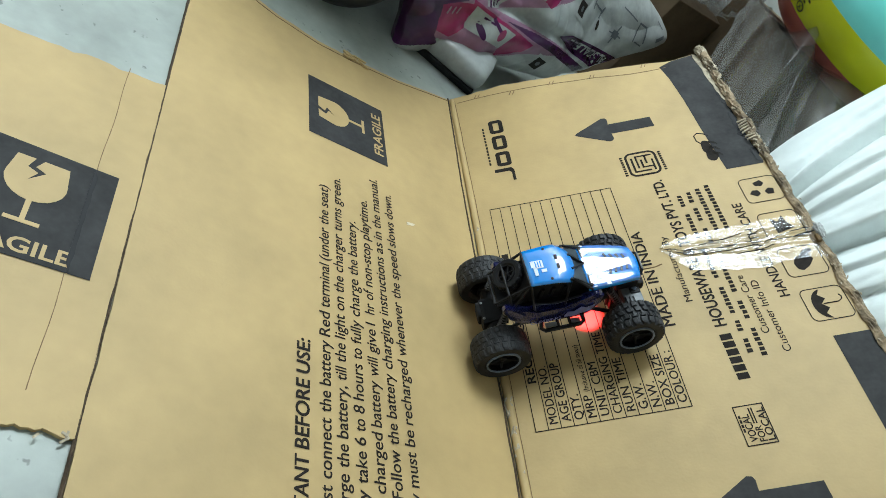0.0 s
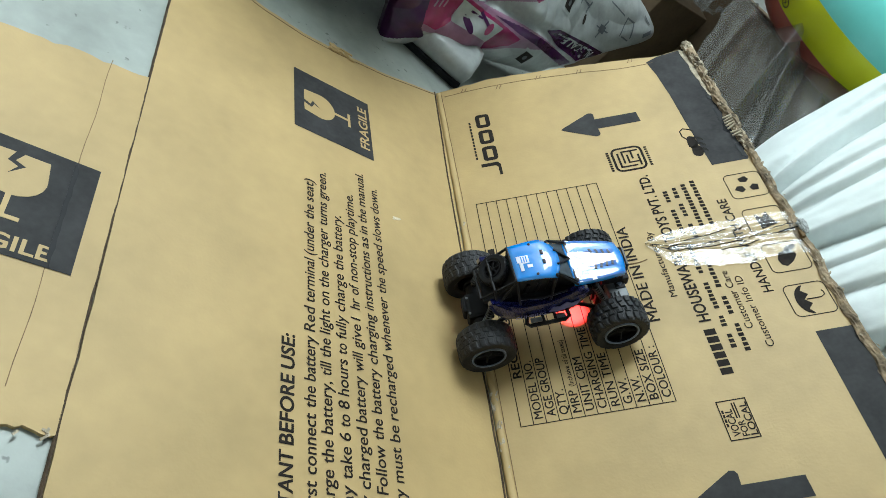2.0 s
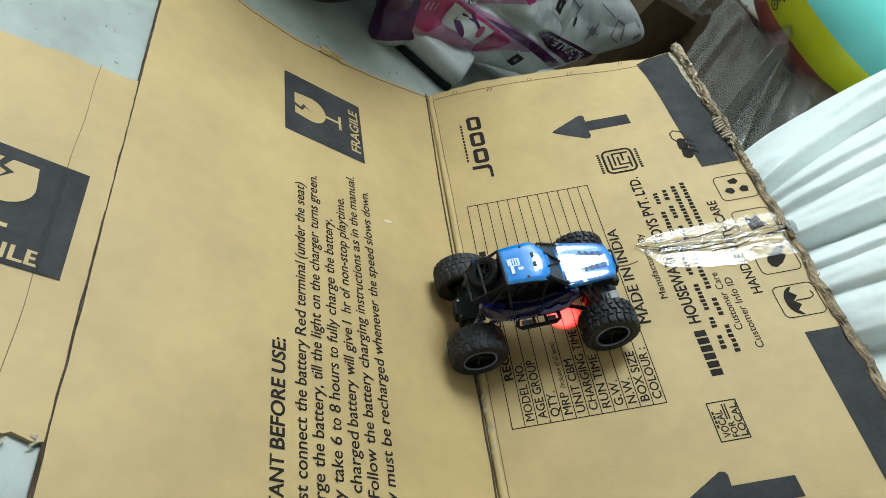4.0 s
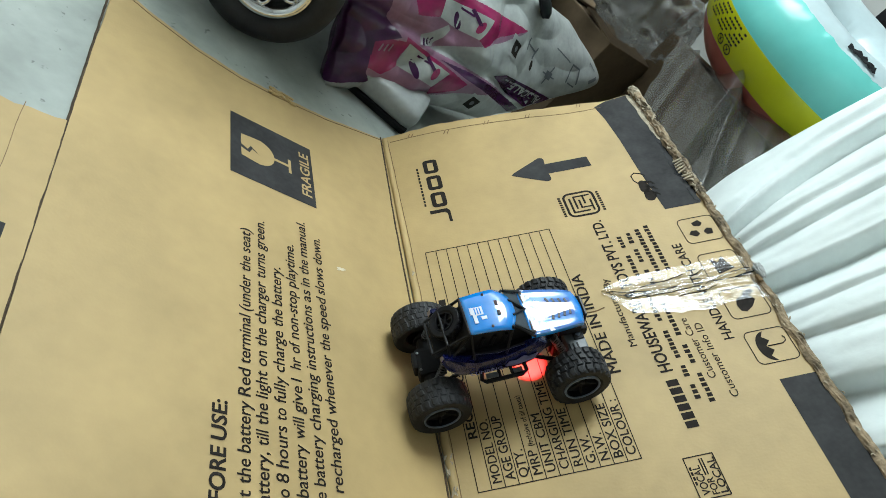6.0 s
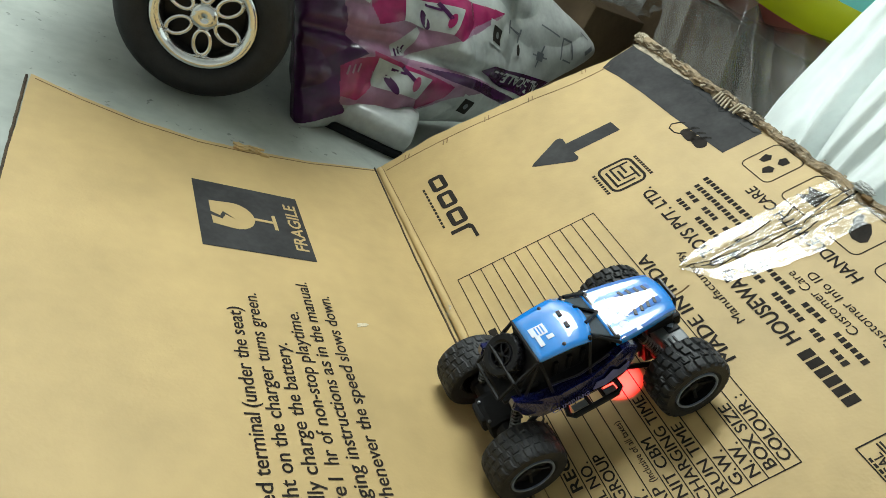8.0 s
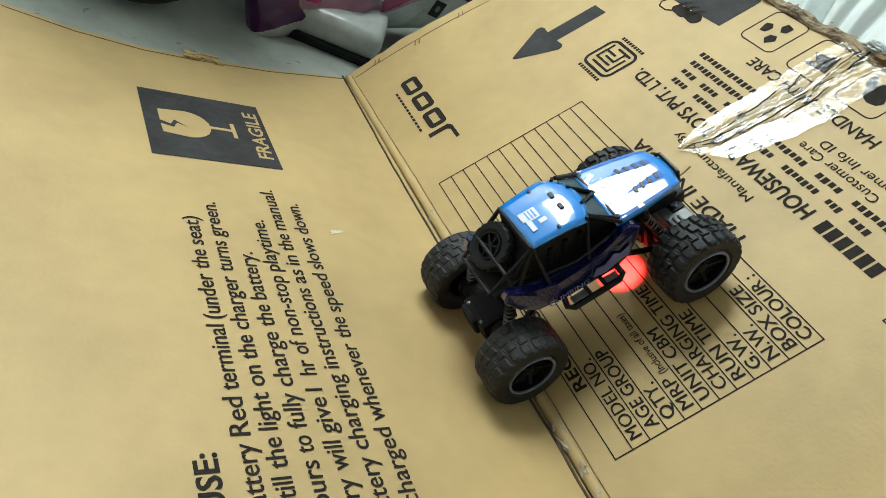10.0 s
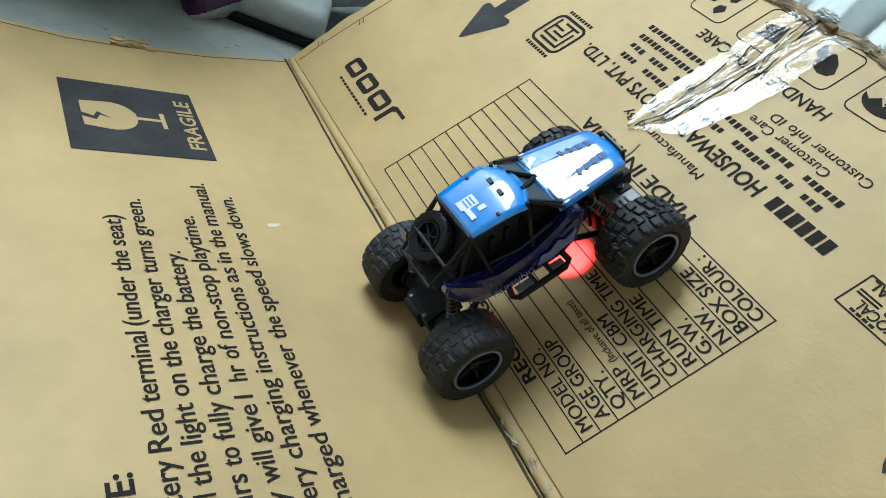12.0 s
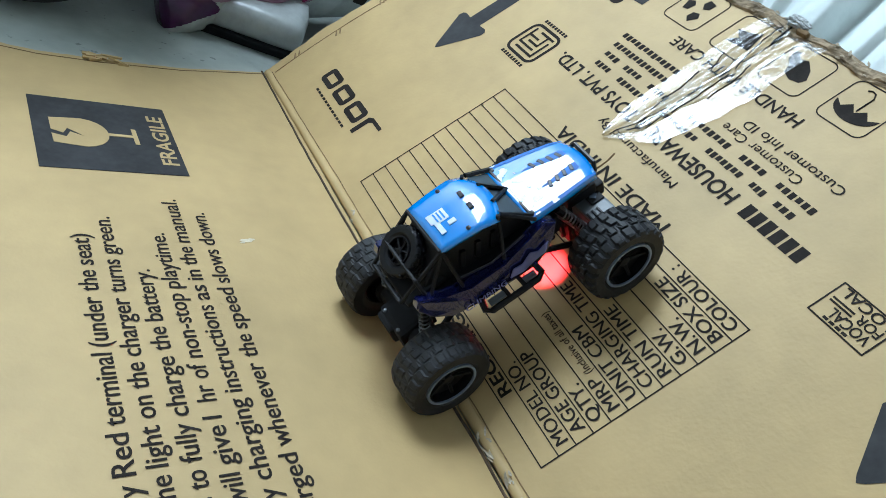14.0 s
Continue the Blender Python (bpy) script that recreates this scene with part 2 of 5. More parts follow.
setting("floor", boxed((0, -0.2, -0.054), (6.2, 5.6, 0.1)), FLOOR, "pale grey cement floor, smooth and faintly stained", "floor")
WALL_N, WALL_S, WALL_W, WALL_E = 1.75, -2.5, -2.6, 2.2
setting("wall_north", boxed((-0.2, WALL_N + 0.06, 1.4), (5.04, 0.12, 2.8)), WALL, "plain pale painted plaster wall", "wall")
setting("wall_south", boxed((-0.2, WALL_S - 0.06, 1.4), (5.04, 0.12, 2.8)), WALL, "plain pale painted plaster wall", "wall")
setting("wall_west", boxed((WALL_W - 0.06, (WALL_N + WALL_S) / 2, 1.4), (0.12, WALL_N - WALL_S - 0.01, 2.8)), WALL, "plain pale painted plaster wall", "wall")
setting("wall_east", boxed((WALL_E + 0.06, (WALL_N + WALL_S) / 2, 1.4), (0.12, WALL_N - WALL_S - 0.01, 2.8)), WALL, "plain pale painted plaster wall", "wall")
setting("ceiling", boxed((-0.2, (WALL_N + WALL_S) / 2, 2.852), (5.04, 4.5, 0.1)), CEIL, "plain white painted ceiling", "ceiling")

panel_light = thing("panel_light", "white framed flat panel light on the ceiling, lit", "light", Matrix.Translation(PANEL_AT))
for cx, cy, sx, sy in ((0, -0.605, 1.54, 0.03), (0, 0.605, 1.54, 0.03), (-0.755, 0, 0.03, 1.178), (0.755, 0, 0.03, 1.178)):
    part("frame_bar", boxed((cx, cy, -0.025), (sx, sy, 0.046), 0.003), POLY_WHITE, panel_light)
part("diffuser", boxed((0, 0, -0.030), (1.47, 1.17, 0.012)), DIFFUSER, panel_light, "glowing white diffuser")

# ---- the unfolded carton ----
ANGLE = 46.32
RAMP = pose(0, 0, 0, 0, -ANGLE, 0)
BOARD = 0.004
carton = thing("unfolded_carton", "opened brown corrugated carton with dark print, one panel propped up", "cardboard box")


def edge_run(a, b, n, rough, seed):
    """Points from a to b with a slightly ragged course."""
    rnd = random.Random(seed)
    out = []
    for k in range(n):
        f = k / n
        j = rnd.uniform(-rough, rough) if k else 0
        dx, dy = b[0] - a[0], b[1] - a[1]
        ln = math.hypot(dx, dy)
        out.append((a[0] + dx * f - dy / ln * j, a[1] + dy * f + dx / ln * j))
    return out


FAR_Y = -1.18
outline = []
for a, b, n in (((0.0, -0.004), (-0.112, -0.034), 8), ((-0.112, -0.034), (-0.199, -0.046), 8), ((-0.199, -0.046), (-0.262, -0.050), 6),
                ((-0.262, -0.050), (-0.33, -0.040), 6), ((-0.33, -0.040), (-0.395, -0.018), 6), ((-0.395, -0.018), (-0.450, 0.007), 6),
                ((-0.450, 0.007), (-0.4535, -0.25), 10), ((-0.4535, -0.25), (-0.452, -0.80), 20), ((-0.452, -0.80), (-0.450, FAR_Y), 4),
                ((-0.450, FAR_Y), (0.0, FAR_Y), 2), ((0.0, FAR_Y), (0.0, -0.004), 2)):
    outline += edge_run(a, b, n, 0.0008 if n > 2 else 0, int(a[0] * 999))
panel = part("panel", prism(bmesh.new(), outline, -BOARD, 0.0), KRAFT, carton, "floor panel of brown board with care instructions")
# dark tube laid on the board, painting the shade in the fold crease
part("fold_line", tube(bmesh.new(), [(-0.0030 - 0.0038 * math.exp(-((k * 0.0098 - 0.26) / 0.20) ** 2) + 0.0010 * noise.noise((k * 0.25, 2, 1)), -0.003 - k * 0.0098, 0.0004 + 0.0003 * noise.noise((k * 0.7, 5, 1))) for k in range(121)], 0.0013, 6), SHADE_LINE, carton, "dark line of the fold, its crease shade put into the colour")

# raw edge and the shade of the joint, painted as one dark tube
part("flap_edge", tube(bmesh.new(), [(-0.4540 + 0.0007 * noise.noise((k * 0.6, 3, 2)), 0.002 - k * 0.0098, -0.0010 + 0.0004 * noise.noise((k * 0.9, 1, 2))) for k in range(118)], 0.0017, 6), SHADE_LINE, carton, "raw edge between panel and flap, darkened with painted shade")

# side flap on the floor, one step lower than the panel
flap_line = edge_run((-0.4545, -0.318), (-0.4545, -0.757), 24, 0.0007, 5) + edge_run((-0.4545, -0.757), (-0.50, -0.755), 10, 0.0022, 6) + edge_run((-0.50, -0.757), (-0.86, -0.762), 30, 0.0010, 7) \
    + edge_run((-0.86, -0.762), (-0.86, -0.372), 3, 0, 8) + edge_run((-0.86, -0.372), (-0.60, -0.340), 14, 0.002, 9) + edge_run((-0.60, -0.340), (-0.4545, -0.318), 12, 0.004, 10)
flap = part("flap", prism(bmesh.new(), flap_line, -BOARD + 0.0006, 0.0006), KRAFT, carton, "side flap of brown board with a fragile mark")
part("flap_crease", tube(bmesh.new(), [(-0.4945 - 0.0008 * math.sin(k), -0.318 - k * 0.0195, 0.0006) for k in range(22)], 0.0004, 6), KRAFT_EDGE, flap, "pressed crease line")
bm = bmesh.new()
rnd = random.Random(3)
for k in range(7):
    x, y = -0.460 - rnd.random() * 0.03 * (k % 3), -0.757 + rnd.uniform(-0.004, 0.003)
    box(bm, (x, y, 0.001), (0.005, 0.002, 0.0008), 0, pose(0, 0, 0, rnd.uniform(-20, 20), rnd.uniform(-20, 20), rnd.uniform(0, 180)))
tagged(part("torn_corner", bm, KRAFT_PALE, flap, "frayed torn corner"), kind="stuff")

# propped panel
RAMP_W = 0.436
ramp_line = [(0.0015, -0.003)]
for a, b, n in (((0.0015, -0.003), (0.10, 0.010), 8), ((0.10, 0.010), (0.22, 0.004), 10), ((0.22, 0.004), (0.385, -0.012), 14), ((0.385, -0.012), (RAMP_W, -0.004), 6),
                ((RAMP_W, -0.004), (0.446, -0.45), 30), ((0.446, -0.45), (0.452, -0.72), 14), ((0.452, -0.72), (0.450, FAR_Y), 6), ((0.450, FAR_Y), (0.0015, FAR_Y), 2), ((0.0015, FAR_Y), (0.0015, -0.003), 2)):
    ramp_line += edge_run(a, b, n, 0.0012 if n > 2 else 0, int(a[0] * 777 + n))
ramp = part("panel", prism(bmesh.new(), ramp_line[1:], -BOARD, 0.0), KRAFT, carton, "propped panel of brown board with a printed table", RAMP)
part("fold_ridge", tube(bmesh.new(), [(0.0060 - 0.0030 * max(0, 1 - k / 28) + 0.0010 * noise.noise((k * 0.3, 1, 4)), -0.006 - k * 0.0098, -0.0022 + 0.0008 * noise.noise((k * 0.5, 3, 4))) for k in range(120)], 0.0052, 12), KRAFT, ramp, "rounded crease beside the fold", smooth=True)
part("fold_line", tube(bmesh.new(), [(0.0118 - 0.0030 * max(0, 1 - k / 28) + 0.0009 * noise.noise((k * 0.3, 6, 4)), -0.012 - k * 0.0098, 0.0001 + 0.0003 * noise.noise((k * 0.9, 5, 8))) for k in range(119)], 0.0005, 6), KRAFT_EDGE, ramp, "thin pressed line beside the crease")
bm = bmesh.new()
rnd = random.Random(21)
for k in range(26):
    y = -0.600 - abs(rnd.gauss(0, 0.055)) if k < 18 else -0.30 - 0.3 * rnd.random()
    m = Matrix.Translation((rnd.uniform(0.001, 0.009), y, rnd.uniform(0.0012, 0.0030))) @ pose(0, 0, 0, rnd.uniform(-25, 25), rnd.uniform(-30, 30), rnd.uniform(60, 120))
    w, l = rnd.uniform(0.0006, 0.0018), rnd.uniform(0.002, 0.007)
    prism(bm, [(-l, -w * 0.4), (-l * 0.2, -w), (l, -w * 0.5), (l * 0.7, w * 0.6), (0, w), (-l * 0.8, w * 0.5)], 0, 0.0005, lambda a, b, h, m=m: m @ Vector((a, b, h)))
tagged(part("paper_shred", bm, KRAFT_PALE, ramp, "pale scuffed paper along the fold"), kind="stuff")
part("rim_line", tube(bmesh.new(), [(0.012 + 0.030 * k, (0.008 * math.sin(math.pi * min(1, (0.012 + 0.030 * k) / 0.24)) if k < 8 else -0.010 * math.sin(math.pi * (k - 8) / 6)) - 0.019 + 0.0012 * noise.noise((k * 0.8, 4, 4)), 0.0001) for k in range(13)], 0.0006, 6), KRAFT_EDGE, ramp, "thin crease along the bent rim")
# bent staples' marks along the far edge
for u in (0.045, 0.105, 0.175, 0.245, 0.335):
    for d in (0, 0.006):
        part("nick", boxed((u + d, -0.014 + 0.004 * math.sin(u * 40), 0.0006), (0.0012, 0.010, 0.001), 0, pose(0, 0, 0, 0, 0, -25)), KRAFT_EDGE, ramp)
# long slit across the panel
part("slit", tube(bmesh.new(), [(0.006 + k * 0.0097, -0.463 + 0.0009 * k + 0.0012 * math.sin(k * 1.6), 0.0002) for k in range(25)], 0.0009, 6), KRAFT_EDGE, ramp, "cut line across the board")

# the torn, rolled edge at the top of the propped panel
rnd = random.Random(11)
bm = bmesh.new()
cols, length = 11, 420
grid = []
for j in range(length):
    y = 0.004 - j * 0.00282
    row = []
    rough = 1.0 if y > -0.30 else 0.62
    bulk = 0.0050 + 0.0022 * max(0, noise.noise((y * 22, 0, 2.0))) + (0.0022 * math.exp(-((y + 0.020) / 0.022) ** 2) + 0.0014 * math.exp(-((y + 0.16) / 0.06) ** 2))
    for i in range(cols):
        f = i / (cols - 1)
        a = math.pi * (1.12 * f - 0.06)
        r = bulk * (1 + 0.42 * rough * noise.noise((y * 70, i * 0.8, 1.0)))
        u = 0.4385 + 0.010 * (-y) + r * -math.cos(a) * 1.15 + 0.0028 * rough * noise.noise((y * 62, i * 0.9, 7.0)) + 0.0034 * noise.noise((y * 26, 1, 5))
        h = 0.0005 + r * math.sin(a) * (1.10 if y > -0.3 else 0.70) + 0.0044 * rough * noise.noise((y * 74, i * 1.0, 3.0)) + 0.0012 * noise.noise((y * 210, i * 1.3, 3.0))
        row.append(bm.verts.new((u, y + 0.0015 * noise.noise((y * 170, i, 9.0)), max(h, -0.004))))
    grid.append(row)
for p, q in zip(grid, grid[1:]):
    for i in range(cols - 1):
        bm.faces.new((p[i], p[i + 1], q[i + 1], q[i]))
torn = part("torn_edge", bm, KRAFT_TORN, ramp, "rolled and torn corrugated edge")
solid = torn.modifiers.new("thick", "SOLIDIFY")
solid.thickness = 0.0012
# thin frayed paper, each scrap a bent strip
bm = bmesh.new()
for k in range(150):
    y = 0.004 - abs(rnd.gauss(0, 0.17)) if k % 2 else -rnd.random() * 0.95
    s = rnd.uniform(0.0012, 0.0034) * (1.35 if y > -0.26 else 0.9)
    side = 1 if rnd.random() < (0.45 if y > -0.28 else 0.8) else -1
    m = Matrix.Translation((0.4385 - 0.010 * y + side * rnd.uniform(0.001, 0.0065), y, rnd.uniform(0.003, 0.0065))) @ pose(0, 0, 0, rnd.uniform(-22, 22), rnd.uniform(-25, 25), rnd.gauss(90, 35))
    pts = [(-s * 1.2, -s * 0.4, 0), (0, -s * rnd.uniform(0.3, 0.7), s * 0.35), (s * rnd.uniform(0.9, 1.8), -s * 0.2, -s * 0.1), (s * rnd.uniform(0.7, 1.3), s * 0.35, 0), (0, s * rnd.uniform(0.3, 0.6), s * 0.45), (-s, s * 0.3, 0)]
    up = [bm.verts.new(m @ Vector(p)) for p in pts]
    dn = [bm.verts.new(m @ (Vector(p) - Vector((0, 0, 0.0005)))) for p in pts]
    bm.faces.new(up)
    bm.faces.new(dn[::-1])
    for q in range(6):
        bm.faces.new((up[q - 1], dn[q - 1], dn[q], up[q]))
tagged(part("paper_shred", bm, KRAFT_PALE, ramp, "pale frayed paper shreds on the torn edge"), kind="stuff")
bm = bmesh.new()
bmesh.ops.create_icosphere(bm, subdivisions=4, radius=1)
for v in bm.verts:
    p = v.co.copy()
    k = 0.8 + 0.5 * abs(noise.noise(p * 1.7)) + 0.3 * noise.noise(p * 5.5)
    v.co = Vector((p.x * 0.0088 * k, p.y * 0.0150 * k, p.z * 0.0070 * k))
part("torn_tip", bm, KRAFT_PALE, ramp, "pale frayed wad of paper at the torn corner", Matrix.Translation((0.4370, -0.0080, 0.0050)))
bm = bmesh.new()
for k in range(8):
    y = -0.200 - k * 0.0058
    if k != 5:
        box(bm, (0.434 + 0.003 * noise.noise((y * 30, 2, 2)), y, 0.0068), (0.014, 0.0026, 0.002), 0, pose(0, 0, 0, 0, -24, rnd.uniform(-15, 15)))
part("flute", bm, KRAFT_PALE, ramp, "bared flutes of the corrugated board")

# ---- printing on the board ----
LIFT = 0.0005


def lettering(words, parent, at, height, width=None, end=False, bold=0.012, material=None, turn=90, lift=LIFT, name="lettering", space=1.0):
    """Printed words: at (u, y) is the start (or the end) of the base line; height is that of the capitals."""
    c = bpy.data.curves.new(name, "FONT")
    c.body, c.size, c.offset, c.resolution_u = words, 1.0, (0.0 if set(words) & set("M1") else bold), 3
    c.space_character = space
    c.extrude = 0.0
    tmp = bpy.data.objects.new("tmp", c)
    scene.collection.objects.link(tmp)
    deps = bpy.context.evaluated_depsgraph_get()
    me = bpy.data.meshes.new_from_object(tmp.evaluated_get(deps))
    bpy.data.objects.remove(tmp)
    bpy.data.curves.remove(c)
    xs = [v.co.x for v in me.vertices]
    x0, x1 = min(xs), max(xs)
    sy = height / 0.69
    sx = width / (x1 - x0) if width else sy
    me.transform(Matrix.Diagonal((sx, sy, 1, 1)) @ Matrix.Translation((-(x1 if end else x0), 0, 0)))
    if bold and set(words) & set("M1"):
        bm = bmesh.new()
        for k in (-1, 0, 1):
            bm.from_mesh(me)
            for v in list(bm.verts)[-len(me.vertices):]:
                v.co += Vector((k * bold * 0.9 * sx, 0, (k + 1) * 0.00006))
        bm.to_mesh(me)
        bm.free()
    me.materials.clear()
    me.materials.append(material or INK)
    me.name = name
    ob = new(name, me)
    ob.parent = parent
    ob.matrix_local = pose(at[0], at[1], lift, 0, 0, turn)
    tagged(ob, "printed words")
    return ob


def inkplate(pts, parent, material=None, name="print", label="", lift=LIFT):
    return part(name, prism(bmesh.new(), pts, lift - 0.0003, lift), material or INK, parent, label)


def bar(parent, u0, y0, u1, y1, material=None, lift=LIFT):
    return inkplate([(u0, y0), (u1, y0), (u1, y1), (u0, y1)], parent, material, "print_bar", "", lift)


def inkring(parent, u0, y0, u1, y1, r, w, material=None, lift=LIFT, name="print_frame"):
    return part(name, frame_plate(bmesh.new(), rounded(u0, y0, u1, y1, r), rounded(u0 + w, y0 + w, u1 - w, y1 - w, max(r - w, 0.0004)), lift - 0.0003, lift), material or INK, parent)


# fragile mark: dark square, glass with a crack, one word
def fragile(parent, c, s, turn, dark=True):
    m = pose(c[0], c[1], 0, 0, 0, turn)
    lay_z = 0.0008 if parent.name.startswith("flap") else 0.0
    m = Matrix.Translation((0, 0, lay_z)) @ m
    lay = part("fragile_mark", prism(bmesh.new(), [(-s, -s), (s, -s), (s, s), (-s, s)], 0.0003, 0.0006), INK_BAND, parent, "dark square with a cracked glass", m)
    k = s / 0.061
    bowl = [(-0.0205, 0.046), (-0.006, 0.0465), (-0.010, 0.035), (-0.001, 0.031), (-0.007, 0.020), (0.005, 0.033), (-0.004, 0.037), (0.001, 0.0465), (0.0215, 0.0465)]
    for q in range(13):
        a = radians(10 - 200 * q / 12)
        bowl.append((0.0245 * math.cos(a), 0.022 + 0.0235 * math.sin(a) * (1 if math.sin(a) < 0 else 0.6)))
    part("glass_bowl", prism(bmesh.new(), [(x * k, y * k) for x, y in bowl], 0.0007, 0.0010), KRAFT, lay)
    part("glass_stem", prism(bmesh.new(), [(-0.002 * k, -0.024 * k), (0.002 * k, -0.024 * k), (0.0022 * k, -0.0012 * k), (-0.0022 * k, -0.0012 * k)], 0.0007, 0.00104), KRAFT, lay)
    part("glass_foot", prism(bmesh.new(), [(-0.0135 * k, -0.0265 * k), (0.0135 * k, -0.0265 * k), (0.0135 * k, -0.0225 * k), (-0.0135 * k, -0.0225 * k)], 0.0007, 0.00108), KRAFT, lay)
    lettering("FRAGILE", lay, (-0.045 * k, -0.0555 * k), 0.0145 * k, 0.088 * k, material=KRAFT, turn=0, lift=0.0009, bold=0.02)
    return lay


fragile(panel, (-0.2112, -0.2100), 0.0622, 92)
part("worn_crease", prism(bmesh.new(), edge_run((-0.4968, -0.4885), (-0.4966, -0.6150), 12, 0.0006, 51) + edge_run((-0.4922, -0.6150), (-0.4926, -0.4885), 12, 0.0006, 52), 0.0015, 0.0022), MATT, flap, "black crease line across the printed mark")
fragile(flap, (-0.5385, -0.5515), 0.064, 0)

# care instructions, set word by word with the widths of a plain grotesque face
CH = 0.0128
ADVANCE = dict(zip("abcdefghijklmnopqrstuvwxyz", (56, 56, 50, 56, 56, 28, 56, 56, 22, 22, 50, 22, 83, 56, 56, 56, 56, 33, 50, 28, 56, 50, 72, 50, 50, 50)))
ADVANCE.update(dict(zip("ABCDEFGHIJKLMNOPQRSTUVWXYZ", (67, 67, 72, 72, 67, 61, 78, 72, 28, 50, 67, 56, 83, 72, 78, 67, 78, 72, 67, 61, 72, 67, 94, 67, 67, 61))))
ADVANCE.update({" ": 28, ".": 28, ",": 28, ":": 30, "(": 33, ")": 33, "-": 33, "1": 56, "6": 56, "8": 56})


def run_of_words(line, parent, end, height, em, turn, bold):
    """A line of print that ends at end; each word takes its own share of the line."""
    d = Vector((math.cos(radians(turn)), math.sin(radians(turn))))
    total = sum(ADVANCE[c] for c in line) / 100 * em
    at = 0.0
    for word in line.split(" "):
        w = sum(ADVANCE[c] for c in word) / 100 * em
        lead = 0.06 * em
        p = Vector(end) + d * (at + lead * 0.5 - total)
        lettering(word, parent, (p.x, p.y), height, None if word == "1" else w - lead, bold=bold, turn=turn)
        at += w + ADVANCE[" "] / 100 * em


EM = 0.01745
run_of_words("IMPORTANT BEFORE USE:", panel, (-0.2628, -0.6030), 0.0142, 0.0178, 90.8, 0.022)
LINES = (
    (-0.2430, -0.3650, 90.9, "First connect the battery Red terminal (under the seat)"),
    (-0.2250, -0.3410, 90.9, "Charge the battery, till the light on the charger turns green."),
    (-0.2040, -0.4070, 90.9, "It may take 6 to 8 hours to fully charge the battery."),
    (-0.1855, -0.3600, 91.0, "Fully charged battery will give 1 hr of non-stop playtime."),
    (-0.1675, -0.3100, 91.1, "Follow the battery charging instructions as in the manual."),
    (-0.1462, -0.3280, 91.0, "Battery must be recharged whenever the speed slows down."),
)
for x, y, turn, words in LINES:
    run_of_words(words, panel, (x, y), CH, EM, turn, 0.010)

# table on the propped panel
T0, T1, TY0, TY1 = 0.0300, 0.2100, -0.648, -0.2855
PITCH = (T1 - T0) / 12
for k in range(13):
    bar(ramp, T0 + PITCH * k - 0.0005, TY0, T0 + PITCH * k + 0.0005, TY1)
bar(ramp, T0 - 0.0005, TY0 - 0.001, T1 + 0.0005, TY0)
bar(ramp, T0 - 0.0005, TY1, T1 + 0.0005, TY1 + 0.001)
lettering("RECHARGEABLE", ramp, (T0 + 0.0125, -0.585), 0.0100, 0.145, bold=0.02)
bar(ramp, T0 + 0.0030, -0.428, T0 + 0.0120, -0.376)
ROWS_LEFT = (("MODEL NO.", 0.078), ("AGE GROUP", 0.080), ("QTY.", 0.033), ("MRP", 0.029), ("UNIT CBM", 0.072), ("CHARGING TIME", 0.113), ("RUN TIME", 0.072), ("G.W.", 0.033), ("N.W.", 0.033), ("BOX SIZE", 0.068), ("COLOUR :", 0.070))
ROWS_RIGHT = ("HT-2188", "Years +", None, None, None, "2-3 hours", "6-8 hours", "27.400 KG", "21.200 KG", "115X65X41 CM", None)
for k, (words, w) in enumerate(ROWS_LEFT):
    lettering(words, ramp, (T0 + PITCH * (k + 2) - 0.0025, TY0 + 0.006), 0.0102, w, bold=0.014)
    if ROWS_RIGHT[k]:
        lettering(ROWS_RIGHT[k], ramp, (T0 + PITCH * (k + 2) - 0.0025, -0.485), 0.0095, 0.0085 * len(ROWS_RIGHT[k]) * (0.95 if k < 9 else 1.0), bold=0.006)
lettering("(Inclusive of all taxes)", ramp, (T0 + PITCH * 5 - 0.0035, TY0 + 0.040), 0.0062, 0.066, bold=0.01)
bar(ramp, T0 + PITCH * 3 + 0.003, -0.485, T0 + PITCH * 3 + 0.012, -0.455)
bar(ramp, T0 + PITCH * 5 + 0.003, -0.485, T0 + PITCH * 5 + 0.012, -0.440)

lettering("MADE IN INDIA", ramp, (0.2265, -0.538), 0.0140, 0.160, bold=0.018)
lettering("Manufactured By", ramp, (0.2580, -0.507), 0.0088, 0.112, bold=0.004)
# maker's name in bars for the first word, then the trade words
for k in range(6):
    bar(ramp, 0.2712, -0.626 + 0.0110 * k, 0.2850, -0.6175 + 0.0110 * k)
lettering("HOUSEWARE & TOYS PVT. LTD.", ramp, (0.2850, -0.551), 0.0145, 0.264, bold=0.022)
# address lines
ADDRESS = ((0.2935, -0.593, ((0, 0.025), (0.031, 0.020), (0.058, 0.050), (0.115, 0.060), (0.185, 0.055), (0.246, 0.027))),
           (0.3075, -0.600, ((0, 0.048), (0.054, 0.034), (0.096, 0.070), (0.180, 0.034), (0.222, 0.030), (0.258, 0.026))))


def letter_blocks(u0, y0, u1, y1):
    """A word that is not spelled out: a run of plain blocks, one for each letter."""
    n = max(2, round((y1 - y0) / 0.0066))
    step = (y1 - y0) / n
    bm = bmesh.new()
    for k in range(n):
        cut = 0.0012 * ((k * 7 + n) % 3) / 2
        prism(bm, [(u0 + cut, y0 + step * k), (u1, y0 + step * k), (u1, y0 + step * (k + 0.70)), (u0 + cut, y0 + step * (k + 0.70))], LIFT - 0.0003, LIFT)
    return tagged(part("print_bar", bm, INK, ramp), kind="stuff")


